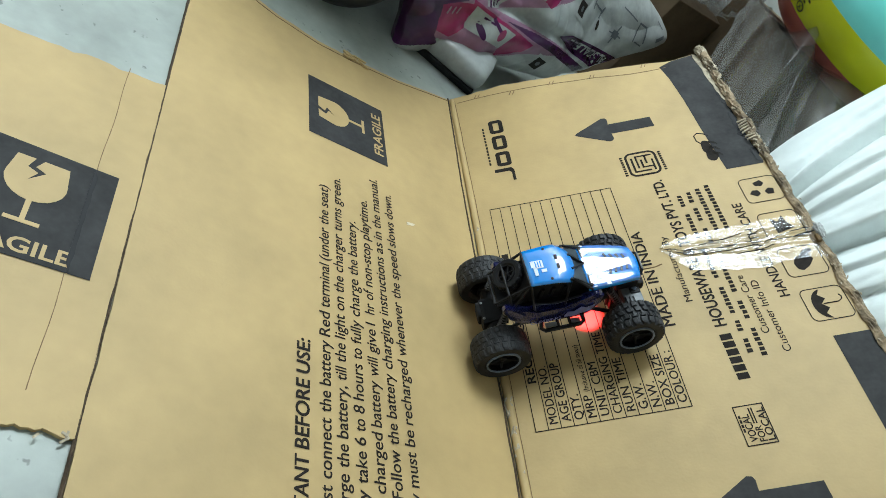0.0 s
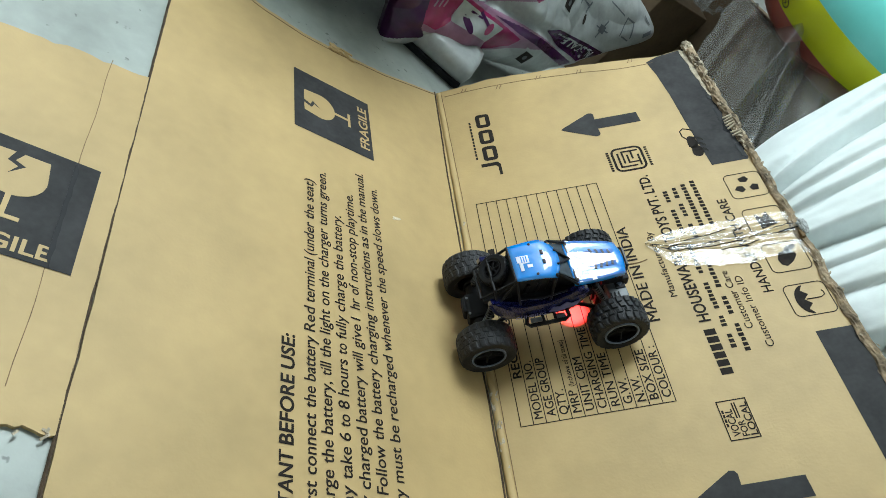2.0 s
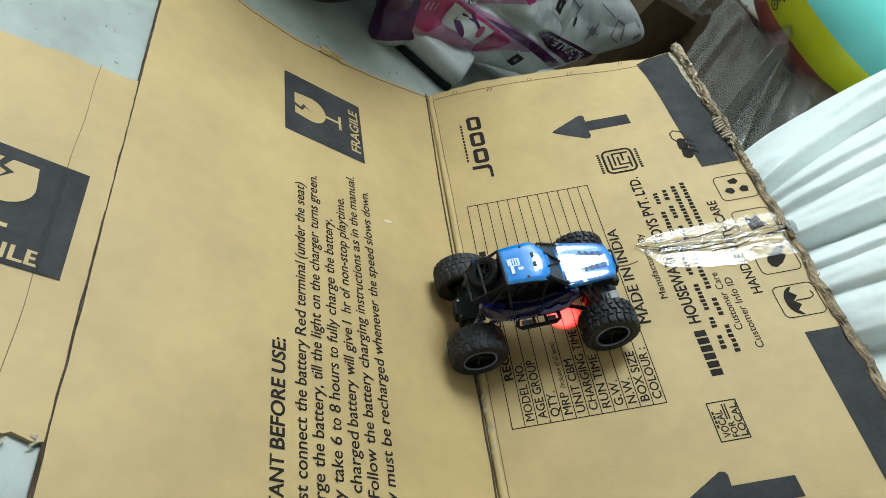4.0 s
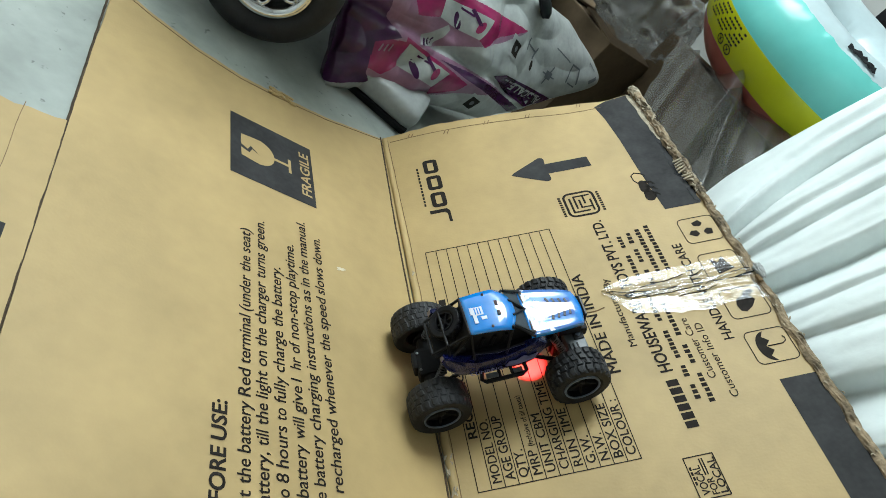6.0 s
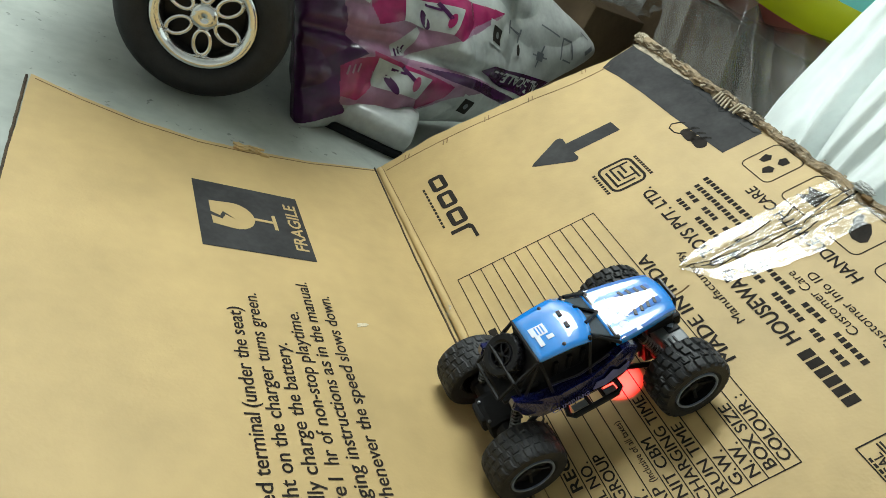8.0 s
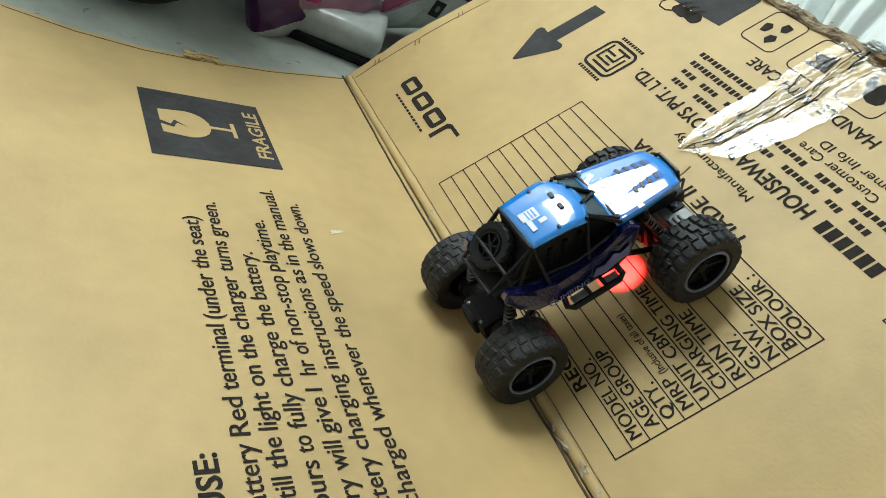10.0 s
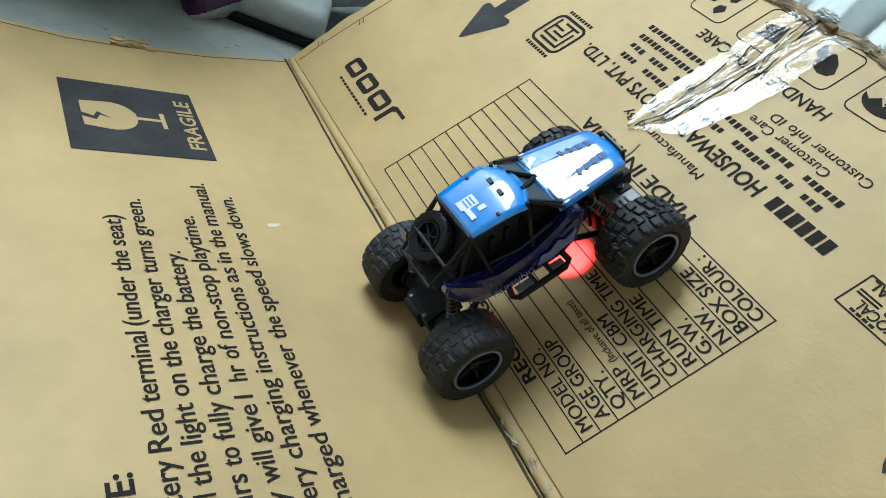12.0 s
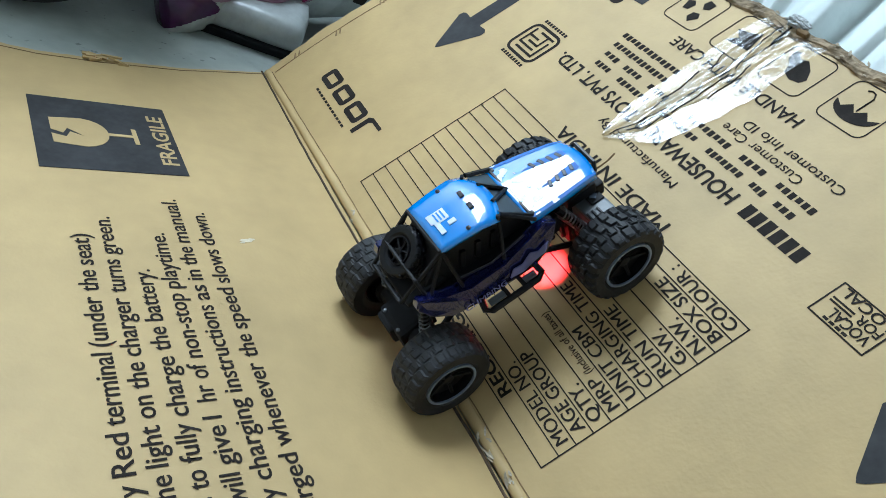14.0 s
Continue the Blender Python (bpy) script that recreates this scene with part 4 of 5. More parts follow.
# side shells
for sy in (-1, 1):
    prof = [(-0.068, 0.050), (-0.060, 0.036), (-0.046, 0.025), (-0.020, 0.020), (0.026, 0.019), (0.038, 0.027), (0.046, 0.040), (0.052, 0.050), (0.042, 0.058), (0.030, 0.050), (0.004, 0.041), (-0.026, 0.040), (-0.046, 0.047), (-0.064, 0.058)]
    bm = bmesh.new()

    def skin(a, b, h, sy=sy):
        swell = 0.0045 * math.exp(-((b - 0.028) / 0.016) ** 2)
        return (a, sy * (h + (swell if h > 0.03 else 0) - 0.0035 * max(0, (abs(a) - 0.05) / 0.03)), b)
    prism(bm, prof, 0.028, 0.0355, skin)
    bmesh.ops.bevel(bm, geom=bm.edges[:], offset=0.0012, segments=2, affect="EDGES")
    shell = part("side_shell", bm, NAVY, car, "glossy navy side shell")
    side_m = Matrix.Translation((0, sy * 0.0402, 0)) @ (Matrix(((1, 0, 0, 0), (0, 0, -1, 0), (0, 1, 0, 0), (0, 0, 0, 1))) if sy < 0 else Matrix(((-1, 0, 0, 0), (0, 0, 1, 0), (0, 1, 0, 0), (0, 0, 0, 1))))
    txt = lettering("CLIMBING", shell, (0, 0), 0.0062, 0.036, material=DECAL_DIM, turn=0, bold=0.02)
    txt.matrix_local = side_m @ Matrix.Translation((-0.036 if sy < 0 else -0.010, 0.0215, 0)) @ pose(0, 0, 0, 0, 0, 2 if sy < 0 else -2)
    bm = bmesh.new()
    prism(bm, [(0.004, 0.026), (0.016, 0.024), (0.026, 0.028), (0.036, 0.030), (0.040, 0.040), (0.030, 0.036), (0.024, 0.040), (0.016, 0.033), (0.008, 0.034)], 0.0390, 0.0400, lambda a, b, h, sy=sy: (a, sy * h, b))
    part("side_flash", bm, DECAL_DIM, shell, "pale splash-shaped decal")
    # side step: a bent tube with two brackets
    bm = tube(bmesh.new(), [(-0.022, sy * 0.036, 0.020), (-0.024, sy * 0.045, 0.017), (-0.020, sy * 0.048, 0.016), (0.022, sy * 0.048, 0.017), (0.027, sy * 0.045, 0.018), (0.026, sy * 0.036, 0.021)], 0.0027, 8)
    tube(bm, [(-0.004, sy * 0.036, 0.020), (-0.003, sy * 0.048, 0.0165)], 0.002, 6)
    tube(bm, [(0.010, sy * 0.036, 0.020), (0.011, sy * 0.048, 0.0168)], 0.002, 6)
    step = part("side_step", bm, BLACK, car, "black tube side step")
    for x0, x1 in ((-0.019, -0.005), (0.012, 0.023)):
        part("step_plate", boxed(((x0 + x1) / 2, sy * 0.0430, 0.0185), (x1 - x0, 0.006, 0.0018), 0.0006), GREY, step, "pale grey tread plate")

# bonnet: a curved plate with raised middle and louvres
def bonnet_z(f, g):
    return 0.0625 - 0.0085 * f - 0.0035 * max(0, f - 0.8) ** 2 * 25 * 0.6 + 0.0010 * (1 - g * g) + 0.0005 * math.exp(-(g / 0.5) ** 6)


def bonnet_at(f, g, lift=0.0):
    return (0.034 + 0.064 * f + 0.004 * (1 - g * g) * f, g * (0.0315 - 0.0085 * f ** 1.6), bonnet_z(f, g) + lift)


nx, ny = 25, 25
bm = bmesh.new()
rows = [[bm.verts.new(bonnet_at(i / (nx - 1), 2 * j / (ny - 1) - 1, -0.004 if j in (0, ny - 1) else 0)) for j in range(ny)] for i in range(nx)]
for p, q in zip(rows, rows[1:]):
    for j in range(ny - 1):
        bm.faces.new((p[j], p[j + 1], q[j + 1], q[j]))
hood = part("bonnet", bm, BLUE, car, "glossy blue bonnet", smooth=True)
hood.modifiers.new("thick", "SOLIDIFY").thickness = 0.0025


def on_bonnet(name, inside, material, label, lift=0.0003, n=90):
    """A thin printed patch that follows the bonnet."""
    bm = bmesh.new()
    seen = {}

    def vert(i, j):
        if (i, j) not in seen:
            seen[i, j] = bm.verts.new(bonnet_at(i / n, 2 * j / n - 1, lift))
        return seen[i, j]
    for i in range(n):
        for j in range(2, n - 2):
            if inside((i + 0.5) / n, 2 * (j + 0.5) / n - 1):
                bm.faces.new((vert(i, j), vert(i + 1, j), vert(i + 1, j + 1), vert(i, j + 1)))
    return part(name, bm, material, hood, label, smooth=True)


for gy in (-1, 1):
    on_bonnet("louvre_panel", lambda f, g, gy=gy: f > 0.30 and abs(g * gy - 0.40 + 0.08 * f) < 0.13 * min(1, (f - 0.30) / 0.45) and f < 0.86, DULL_BLUE, "dull blue pointed panel", 0.00035)
    # missing reflection on the rounded edge, painted as a dull blue strip
    on_bonnet("edge_dulling", lambda f, g, gy=gy: g * gy > 0.90 - 0.06 * math.sin(3 * f), DULL_BLUE, "dull blue edge, painted where the rounding loses the reflection", 0.00035)
on_bonnet("bonnet_decal", lambda f, g: f < 0.30 - 0.14 * g and f > 0.05 and noise.noise((f * 9, g * 4.5, 3.0)) > 0.10 + 0.25 * f, DECAL, "white splash-shaped decal", 0.0004)
for gy in (-1, 1):
    for k in range(4):
        f, g = 0.46 + 0.105 * k, gy * (0.40 - 0.03 * k)
        x, y, z = bonnet_at(f, g)
        part("louvre", boxed((0, 0, 0), (0.0030, 0.0062, 0.0016), 0.0005), BLACK, hood, "", Matrix.Translation((x, y, z - 0.0002)) @ pose(0, 0, 0, 0, 9, gy * 16))
for sy in (-1, 1):
    part("screw", lathe(bmesh.new(), [(0.0002, 0), (0.002, 0), (0.0018, 0.0012), (0.0002, 0.0014)], 12), BLACK, hood, "", Matrix.Translation((0.0385, sy * 0.0262, 0.0622)) @ pose(0, 0, 0, 90, 0, 0))

# roof plate with a rounded visor
bm = bmesh.new()
rows = []
for i in range(12):
    f = i / 11
    row = []
    for j in range(11):
        g = 2 * j / 10 - 1
        x = -0.033 + 0.047 * f + 0.008 * (1 - g * g) * f
        half = 0.0245 + 0.0032 * f - 0.004 * max(0, f - 0.8) * 5 * 0.4
        z = 0.0795 + 0.0018 * (1 - g * g) + 0.0012 * math.sin(math.pi * f) - 0.006 * max(0, f - 0.72) ** 1.3 * 4
        row.append(bm.verts.new((x, g * half, z)))
    rows.append(row)
for p, q in zip(rows, rows[1:]):
    for j in range(10):
        bm.faces.new((p[j], p[j + 1], q[j + 1], q[j]))
roof = part("roof", bm, BLUE, car, "glossy blue roof plate", smooth=True)
roof.modifiers.new("thick", "SOLIDIFY").thickness = 0.003
for x, y in ((-0.008, -0.0205), (-0.008, 0.0215)):
    part("screw", lathe(bmesh.new(), [(0.0002, 0), (0.0018, 0), (0.0016, 0.0012), (0.0002, 0.0014)], 12), BLACK, roof, "", Matrix.Translation((x, y, 0.0808)) @ pose(0, 0, 0, 90, 0, 0))
for y in (-0.006, 0.007):
    part("vent_slot", boxed((0.003, y, 0.0829), (0.0035, 0.006, 0.0012), 0.0005), BLACK, roof)
bm = bmesh.new()
for cx, cy, sx, sy in ((-0.019, 0.001, 0.011, 0.0105), (-0.0235, -0.008, 0.004, 0.012), (-0.014, -0.0085, 0.006, 0.004), (-0.026, 0.002, 0.003, 0.009)):
    box(bm, (cx, cy, 0.0823), (sx, sy, 0.0007), 0)
part("roof_decal", bm, DECAL, roof, "small white block-shaped decal")
bm = bmesh.new()
for k in range(3):
    box(bm, (-0.0165 - 0.0028 * k, 0.001, 0.0828), (0.0012, 0.008, 0.0005), 0)
part("decal_line", bm, BLUE, roof)

# windscreen and pillars
bm = bmesh.new()
prism(bm, [(-0.022, 0.0), (0.022, 0.0), (0.026, 1.0), (-0.026, 1.0)], 0.0, 0.0015, lambda a, b, h: (0.0170 + 0.019 * b, a, 0.0765 - 0.0150 * b - h))
part("windscreen", bm, GLASS_DARK, car, "smoky grey windscreen")
bm = bmesh.new()
for a, b in (((0.016, -0.023, 0.078), (0.038, -0.028, 0.062)), ((0.016, 0.023, 0.078), (0.038, 0.028, 0.062)), ((0.018, -0.010, 0.078), (0.037, 0.004, 0.063)), ((0.018, 0.010, 0.078), (0.037, 0.004, 0.063)), ((0.037, -0.028, 0.062), (0.037, 0.028, 0.062))):
    part("windscreen_bar", tube(bmesh.new(), [a, b], 0.0016, 6), BLACK, car)
for sy in (-1, 1):
    y0, y1 = sy * 0.0235, sy * 0.033
    for a, b in (((-0.033, y0, 0.079), (-0.074, sy * 0.021, 0.051)), ((-0.033, y0, 0.079), (-0.030, y1, 0.042)), ((0.014, y0, 0.079), (0.006, y1, 0.042)), ((-0.033, y0, 0.079), (-0.056, sy * 0.030, 0.046)),
                 ((0.016, y0, 0.078), (0.038, sy * 0.031, 0.060)), ((-0.058, sy * 0.022, 0.066), (-0.056, sy * 0.031, 0.046))):
        part("cage_bar", tube(bmesh.new(), [a, b], 0.0016, 6), MATT, car)
for a, b in (((-0.074, -0.021, 0.051), (-0.074, 0.021, 0.051)), ((-0.034, -0.023, 0.079), (-0.034, 0.023, 0.079)), ((-0.058, -0.022, 0.065), (-0.058, 0.022, 0.065))):
    part("cage_bar", tube(bmesh.new(), [a, b], 0.0016, 6), MATT, car)
part("rear_deck", boxed((-0.054, 0, 0.046), (0.034, 0.046, 0.006), 0.002, pose(0, 0, 0, 0, -6, 0)), MATT, car)
part("engine_cover", boxed((-0.044, 0, 0.050), (0.016, 0.036, 0.016), 0.003), MATT, car)
# spare wheel lying on the sloping back
spare_m = Matrix.Translation((-0.0520, 0.0070, 0.0630)) @ pose(0, 0, 0, 0, -32, 0) @ pose(0, 0, 0, 90, 0, 0)
spare = part("spare_wheel", tyre_mesh(0.0195, 0.012, 18, 0.0007), BLACK, car, "small black spare wheel", spare_m)
bm = lathe(bmesh.new(), [(0.0108, 0.0035), (0.0108, 0.0060), (0.0098, 0.0060), (0.0098, 0.0035)], 28)
part("rim_trim", bm, MATT, spare)
bm = lathe(bmesh.new(), [(0.0004, -0.001), (0.0104, -0.001), (0.0104, 0.001), (0.003, 0.0015), (0.0025, 0.0045), (0.0004, 0.005)], 20)
for k in range(6):
    a = radians(60 * k)
    tube(bm, [(0.002 * math.cos(a), 0.003, 0.002 * math.sin(a)), (0.0102 * math.cos(a), 0.0035, 0.0102 * math.sin(a))], 0.0012, 6)
part("rim", bm, BLACK, spare)
# front bumper hoop and winch box
bm = tube(bmesh.new(), [(0.090, -0.018, 0.040), (0.102, -0.0155, 0.048), (0.104, -0.012, 0.052), (0.105, 0.012, 0.052), (0.103, 0.0155, 0.048), (0.090, 0.018, 0.040)], 0.0019, 8)
tube(bm, [(0.098, -0.017, 0.043), (0.100, 0.017, 0.043)], 0.0016, 6)
part("bumper", bm, BLACK, car, "black hoop bumper")
bm = bmesh.new()
box(bm, (0.088, 0, 0.028), (0.028, 0.032, 0.012), 0.002)
box(bm, (0.102, 0.0, 0.020), (0.016, 0.030, 0.014), 0.002)
part("front_chassis", bm, MATT, car)
gear_box = part("steering_box", boxed((0.0930, -0.0225, 0.0130), (0.0235, 0.0270, 0.0140), 0.0022), GREY, car, "dark grey steering box")
part("box_cover", boxed((0.0975, -0.0165, 0.0206), (0.0120, 0.0130, 0.0016), 0.0005), MATT, gear_box)
part("box_mark", boxed((0.0975, -0.0165, 0.0216), (0.0052, 0.0052, 0.0006), 0.0002, pose(0, 0, 0, 0, 0, 45)), RING, gear_box)
for k in range(3):
    part("box_rib", boxed((0.0835 + 0.0048 * k, -0.0310, 0.0204), (0.0016, 0.0085, 0.0016), 0.0003), BLACK, gear_box)
part("servo_arm", boxed((0.0830, -0.0370, 0.0150), (0.0150, 0.0050, 0.0040), 0.0010, pose(0, 0, 0, 0, 0, 20)), BLACK, gear_box)
part("tie_rod", tube(bmesh.new(), [(0.0960, -0.0440, 0.0040), (0.0960, 0.0440, -0.0050)], 0.0016, 8), BLACK, car)
for sy in (-1, 1):
    part("headlight", lathe(bmesh.new(), [(0.0003, 0), (0.004, 0), (0.004, 0.006), (0.003, 0.008), (0.0003, 0.008)], 14), GREY, car, "round grey headlight", Matrix.Translation((0.094, sy * 0.015, 0.046)) @ pose(0, 0, 0, 0, 0, -90))
# glowing lamp under the tray, throwing a small disc of light on the board
LED_AT = (0.0470, -0.0100, 0.0060)
led = part("underside_led", lathe(bmesh.new(), [(0.0003, 0), (0.004, 0), (0.004, 0.003), (0.0003, 0.005)], 12), LED, car, "small red glowing lamp", Matrix.Translation((LED_AT[0], LED_AT[1], 0.0105)) @ pose(0, 0, 0, -90, 0, 0))
led_data = bpy.data.lights.new("led_glow", "SPOT")
led_data.energy, led_data.color, led_data.shadow_soft_size = 2.4, (1.0, 0.030, 0.055), 0.002
led_data.spot_size, led_data.spot_blend = radians(52), 0.75
led_glow = new("led_glow", led_data)
led_glow.matrix_world = CAR @ Matrix.Translation((0.0475, -0.0100, 0.0030)) @ pose(0, 0, 0, 2, -2, 0)

# ---- ride-on car behind the carton ----
HUB_AT = Vector((-0.277, 0.070, 0.113))
ride = thing("ride_on_car", "black ride-on toy car with a chrome-rimmed wheel, standing on the floor", "ride-on car", Matrix.Translation((HUB_AT.x, HUB_AT.y, 0)) @ pose(0, 0, 0, 0, 0, -9))


def big_wheel(x):
    m = Matrix.Translation((x, 0, 0.113)) @ pose(0, 0, 0, 0, 0, 180)
    bm = lathe(bmesh.new(), [(0.066, 0.000), (0.068, 0.012), (0.084, 0.018), (0.100, 0.014), (0.1085, 0.004), (0.112, -0.012), (0.1128, -0.035), (0.112, -0.058), (0.1085, -0.074), (0.100, -0.084), (0.066, -0.086)], 64)
    w = part("wheel", bm, RUBBER, ride, "black tyre with a chrome six-loop rim", m, smooth=True)
    bm = lathe(bmesh.new(), [(0.068, -0.004), (0.0675, 0.012), (0.064, 0.0165), (0.056, 0.0140), (0.052, 0.004), (0.050, -0.012), (0.054, -0.014)], 56)
    part("rim", bm, CHROME, w, "bright chrome rim", smooth=True)
    part("rim_back", lathe(bmesh.new(), [(0.0005, -0.016), (0.058, -0.016), (0.058, -0.020), (0.0005, -0.020)], 40), BLACK, w)
    part("hub_cap", lathe(bmesh.new(), [(0.0004, 0.004), (0.018, 0.0), (0.0185, 0.006), (0.014, 0.010), (0.0004, 0.011)], 24), CHROME, w, "chrome hub cap", smooth=True)
    for k in range(6):
        a = radians(60 * k + 20)
        c, s = math.cos(a), math.sin(a)
        pts = []
        for q in range(21):
            b = 2 * math.pi * q / 20
            rr, tt = 0.0345 + 0.0165 * math.cos(b), 0.0105 * math.sin(b)
            pts.append((rr * c - tt * s, 0.004, rr * s + tt * c))
        part("spoke_loop", tube(bmesh.new(), pts, 0.0030, 8), CHROME, w, "chrome loop spoke", smooth=True)
    return w


big_wheel(0.0)
bm = bmesh.new()
side = [(-0.21, 0.24), (-0.10, 0.23), (0.0, 0.245), (0.075, 0.215), (0.11, 0.20), (0.115, 0.22), (0.115, 0.28), (0.17, 0.37), (0.16, 0.52), (0.04, 0.56), (0.0, 0.60), (-0.18, 0.58), (-0.21, 0.50)]
prism(bm, side, 0.03, 0.52, lambda a, b, h: (a, h, b))
bmesh.ops.bevel(bm, geom=bm.edges[:], offset=0.008, segments=2, affect="EDGES")
part("body", bm, MATT, ride, "black moulded plastic body")
# black block added behind the heap to darken the background
bm = bmesh.new()
prism(bm, [(-0.12, 0.14), (0.46, 0.14), (0.48, 0.30), (0.44, 0.56), (0.10, 0.62), (-0.12, 0.62)], 0.53, 0.90, lambda a, b, h: (a, h, b))
bmesh.ops.bevel(bm, geom=bm.edges[:], offset=0.010, segments=2, affect="EDGES")
part("back_block", bm, MATT, ride, "added black block that darkens the background behind the heap")
part("axle", tube(bmesh.new(), [(0, 0.05, 0.113), (0, 0.50, 0.113)], 0.012, 10), STEEL, ride)
part("stand_leg", tube(bmesh.new(), [(0.20, 0.70, 0.0), (0.20, 0.70, 0.15)], 0.018, 10), MATT, ride)
big = [o for o in ride.children if o.name.startswith("wheel")]
for w in big:
    far = copy_thing(w, Matrix.Translation((w.matrix_local.translation.x, 0.55, 0.113)))
    far.parent = ride

# ---- printed plastic sack of goods leaning back ----
BAG_O = Vector((-0.055, 0.112, 0.0))
BAG_X = Vector((0.90, 0.36, 0.10)).normalized()
BAG_N = Vector((0.24, -0.87, 0.43)).normalized()
BAG_N = (BAG_N - BAG_X * BAG_N.dot(BAG_X)).normalized()
BAG_Y = BAG_N.cross(BAG_X)


def bag_to(a, b, h):
    return BAG_O + BAG_X * a + BAG_Y * b + BAG_N * h


def bag_half(a):
    """Lower and upper rim of the sack along its length."""
    lo = -0.005 + 0.010 * math.sin(a * 8) * max(0, 1 - a / 0.5) + 0.41 * max(0, a - 0.33)
    hi = 0.285 - 0.16 * max(0, a - 0.25) - 0.30 * max(0, a - 0.50) - 0.008 * math.cos(a * 12) * max(0, 1 - a / 0.4)
    return lo, hi


def bag_height(a, b):
    lo, hi = bag_half(a)
    g = (b - lo) / max(hi - lo, 0.01)
    ends = max(0.0, 1 - (abs(a - 0.31) / 0.378) ** 9)
    low = max(0.0, min(1.0, g)) ** 0.7
    puff = (0.050 + 0.030 * math.exp(-((a - 0.22) / 0.12) ** 2)) * max(0.0, 4 * low * (1 - low)) ** (0.6 if a < 0.3 else max(0.35, 0.6 - (a - 0.3) * 2)) * ends ** 0.6
    loose = 1.0 if a < 0.30 else max(0.25, 1 - (a - 0.30) * 5)
    crease = 0.012 * abs(noise.noise((a * 11, b * 9, 2.0))) + 0.012 * noise.noise((a * 7 + b * 9, b * 5 - a * 6, 5.0)) + 0.003 * noise.noise((a * 40, b * 30, 1.0)) + 0.022 * abs(noise.noise((a * 8 - b * 6, b * 11 + a * 5, 9.0))) - 0.007
    ridge = 0.020 * math.exp(-((b - 0.125 + 0.17 * (a - 0.05)) / 0.011) ** 2) * (1 if a < 0.42 else 0.2)
    return puff + (crease * loose - ridge * 0.6) * min(1, puff / 0.02)


BN, BK = 460, 240


BAG_COLOURS = (
    (3, ((-0.06, 0.30), (0.10, 0.30), (0.13, 0.212), (0.346, 0.191), (0.25, 0.150), (0.10, 0.105), (0.20, 0.090), (0.33, 0.062), (0.21, 0.045), (0.13, 0.020), (0.02, 0.030), (-0.06, 0.03))),
    (2, ((0.096, 0.30), (0.098, 0.214), (0.134, 0.212), (0.346, 0.191), (0.297, 0.178), (0.252, 0.162), (0.207, 0.135), (0.189, 0.145), (0.150, 0.170), (0.058, 0.151), (0.049, 0.176), (0.049, 0.30))),
    (2, ((0.045, 0.112), (0.050, 0.060), (0.124, 0.041), (0.136, 0.024), (0.189, 0.044), (0.202, 0.063), (0.15, 0.080))),
    (2, ((-0.012, 0.095), (0.050, 0.104), (0.045, 0.059), (0.021, 0.037), (-0.017, 0.045))),
    (1, ((-0.06, 0.30), (0.030, 0.30), (0.012, 0.215), (-0.004, 0.200), (0.008, 0.132), (0.036, 0.107), (-0.008, 0.088), (-0.010, 0.035), (0.010, 0.018), (-0.06, 0.0))),
    # long lower strip: a shadow on the sack painted in purple
    (1, ((0.125, 0.092), (0.20, 0.085), (0.33, 0.060), (0.40, 0.040), (0.38, 0.028), (0.28, 0.052), (0.20, 0.070))),
)


def within(a, b, poly):
    odd = False
    for (x0, y0), (x1, y1) in zip(poly, poly[1:] + poly[:1]):
        if (y0 > b) != (y1 > b) and a < x0 + (b - y0) / (y1 - y0) * (x1 - x0):
            odd = not odd
    return odd


def bag_kind(a, b):
    """Which colour, printed or painted as shade, the film has at this place."""
    kind = 0
    for k, poly in BAG_COLOURS:
        if within(a, b, poly):
            kind = k
    return kind


bm = bmesh.new()
front, back = [], []
for i in range(BN):
    a = -0.06 + 0.745 * i / (BN - 1)
    lo, hi = bag_half(a)
    fr, bk = [], []
    for j in range(BK):
        b = lo + (hi - lo) * j / (BK - 1)
        e = 0 if i in (0, BN - 1) or j in (0, BK - 1) else 1
        fr.append(bm.verts.new(bag_to(a, b, bag_height(a, b) * e)))
        bk.append(fr[-1] if not e else bm.verts.new(bag_to(a, b, -0.5 * bag_height(a, b) - 0.004)))
    front.append(fr)
    back.append(bk)
for s in (front, back):
    for i in range(BN - 1):
        for j in range(BK - 1):
            f = bm.faces.new((s[i][j], s[i + 1][j], s[i + 1][j + 1], s[i][j + 1]))
            a = -0.06 + 0.745 * (i + 0.5) / (BN - 1)
            lo, hi = bag_half(a)
            f.material_index = bag_kind(a, lo + (hi - lo) * (j + 0.5) / (BK - 1)) if s is front else 1
            f.smooth = True
sack_ob = part("plastic_sack", bm, POLY_WHITE)
for m_ in (POLY_PURPLE, POLY_PINK, POLY_LILAC):
    sack_ob.data.materials.append(m_)
tagged(sack_ob, "purple and white printed plastic sack of goods leaning behind the carton", "sack")


def on_bag(name, poly, material, lift=0.002, label=""):
    """Ink on the sack: a thin patch that follows its folds."""
    bm = bmesh.new()
    bm.faces.new([bm.verts.new((a, b, 0)) for a, b in poly])
    bmesh.ops.triangulate(bm, faces=bm.faces[:])
    bmesh.ops.subdivide_edges(bm, edges=bm.edges[:], cuts=6, use_grid_fill=True)
    for v in bm.verts:
        v.co = bag_to(v.co.x, v.co.y, bag_height(v.co.x, v.co.y) + lift * 0.35)
    return part(name, bm, material, sack_ob, label, smooth=True)


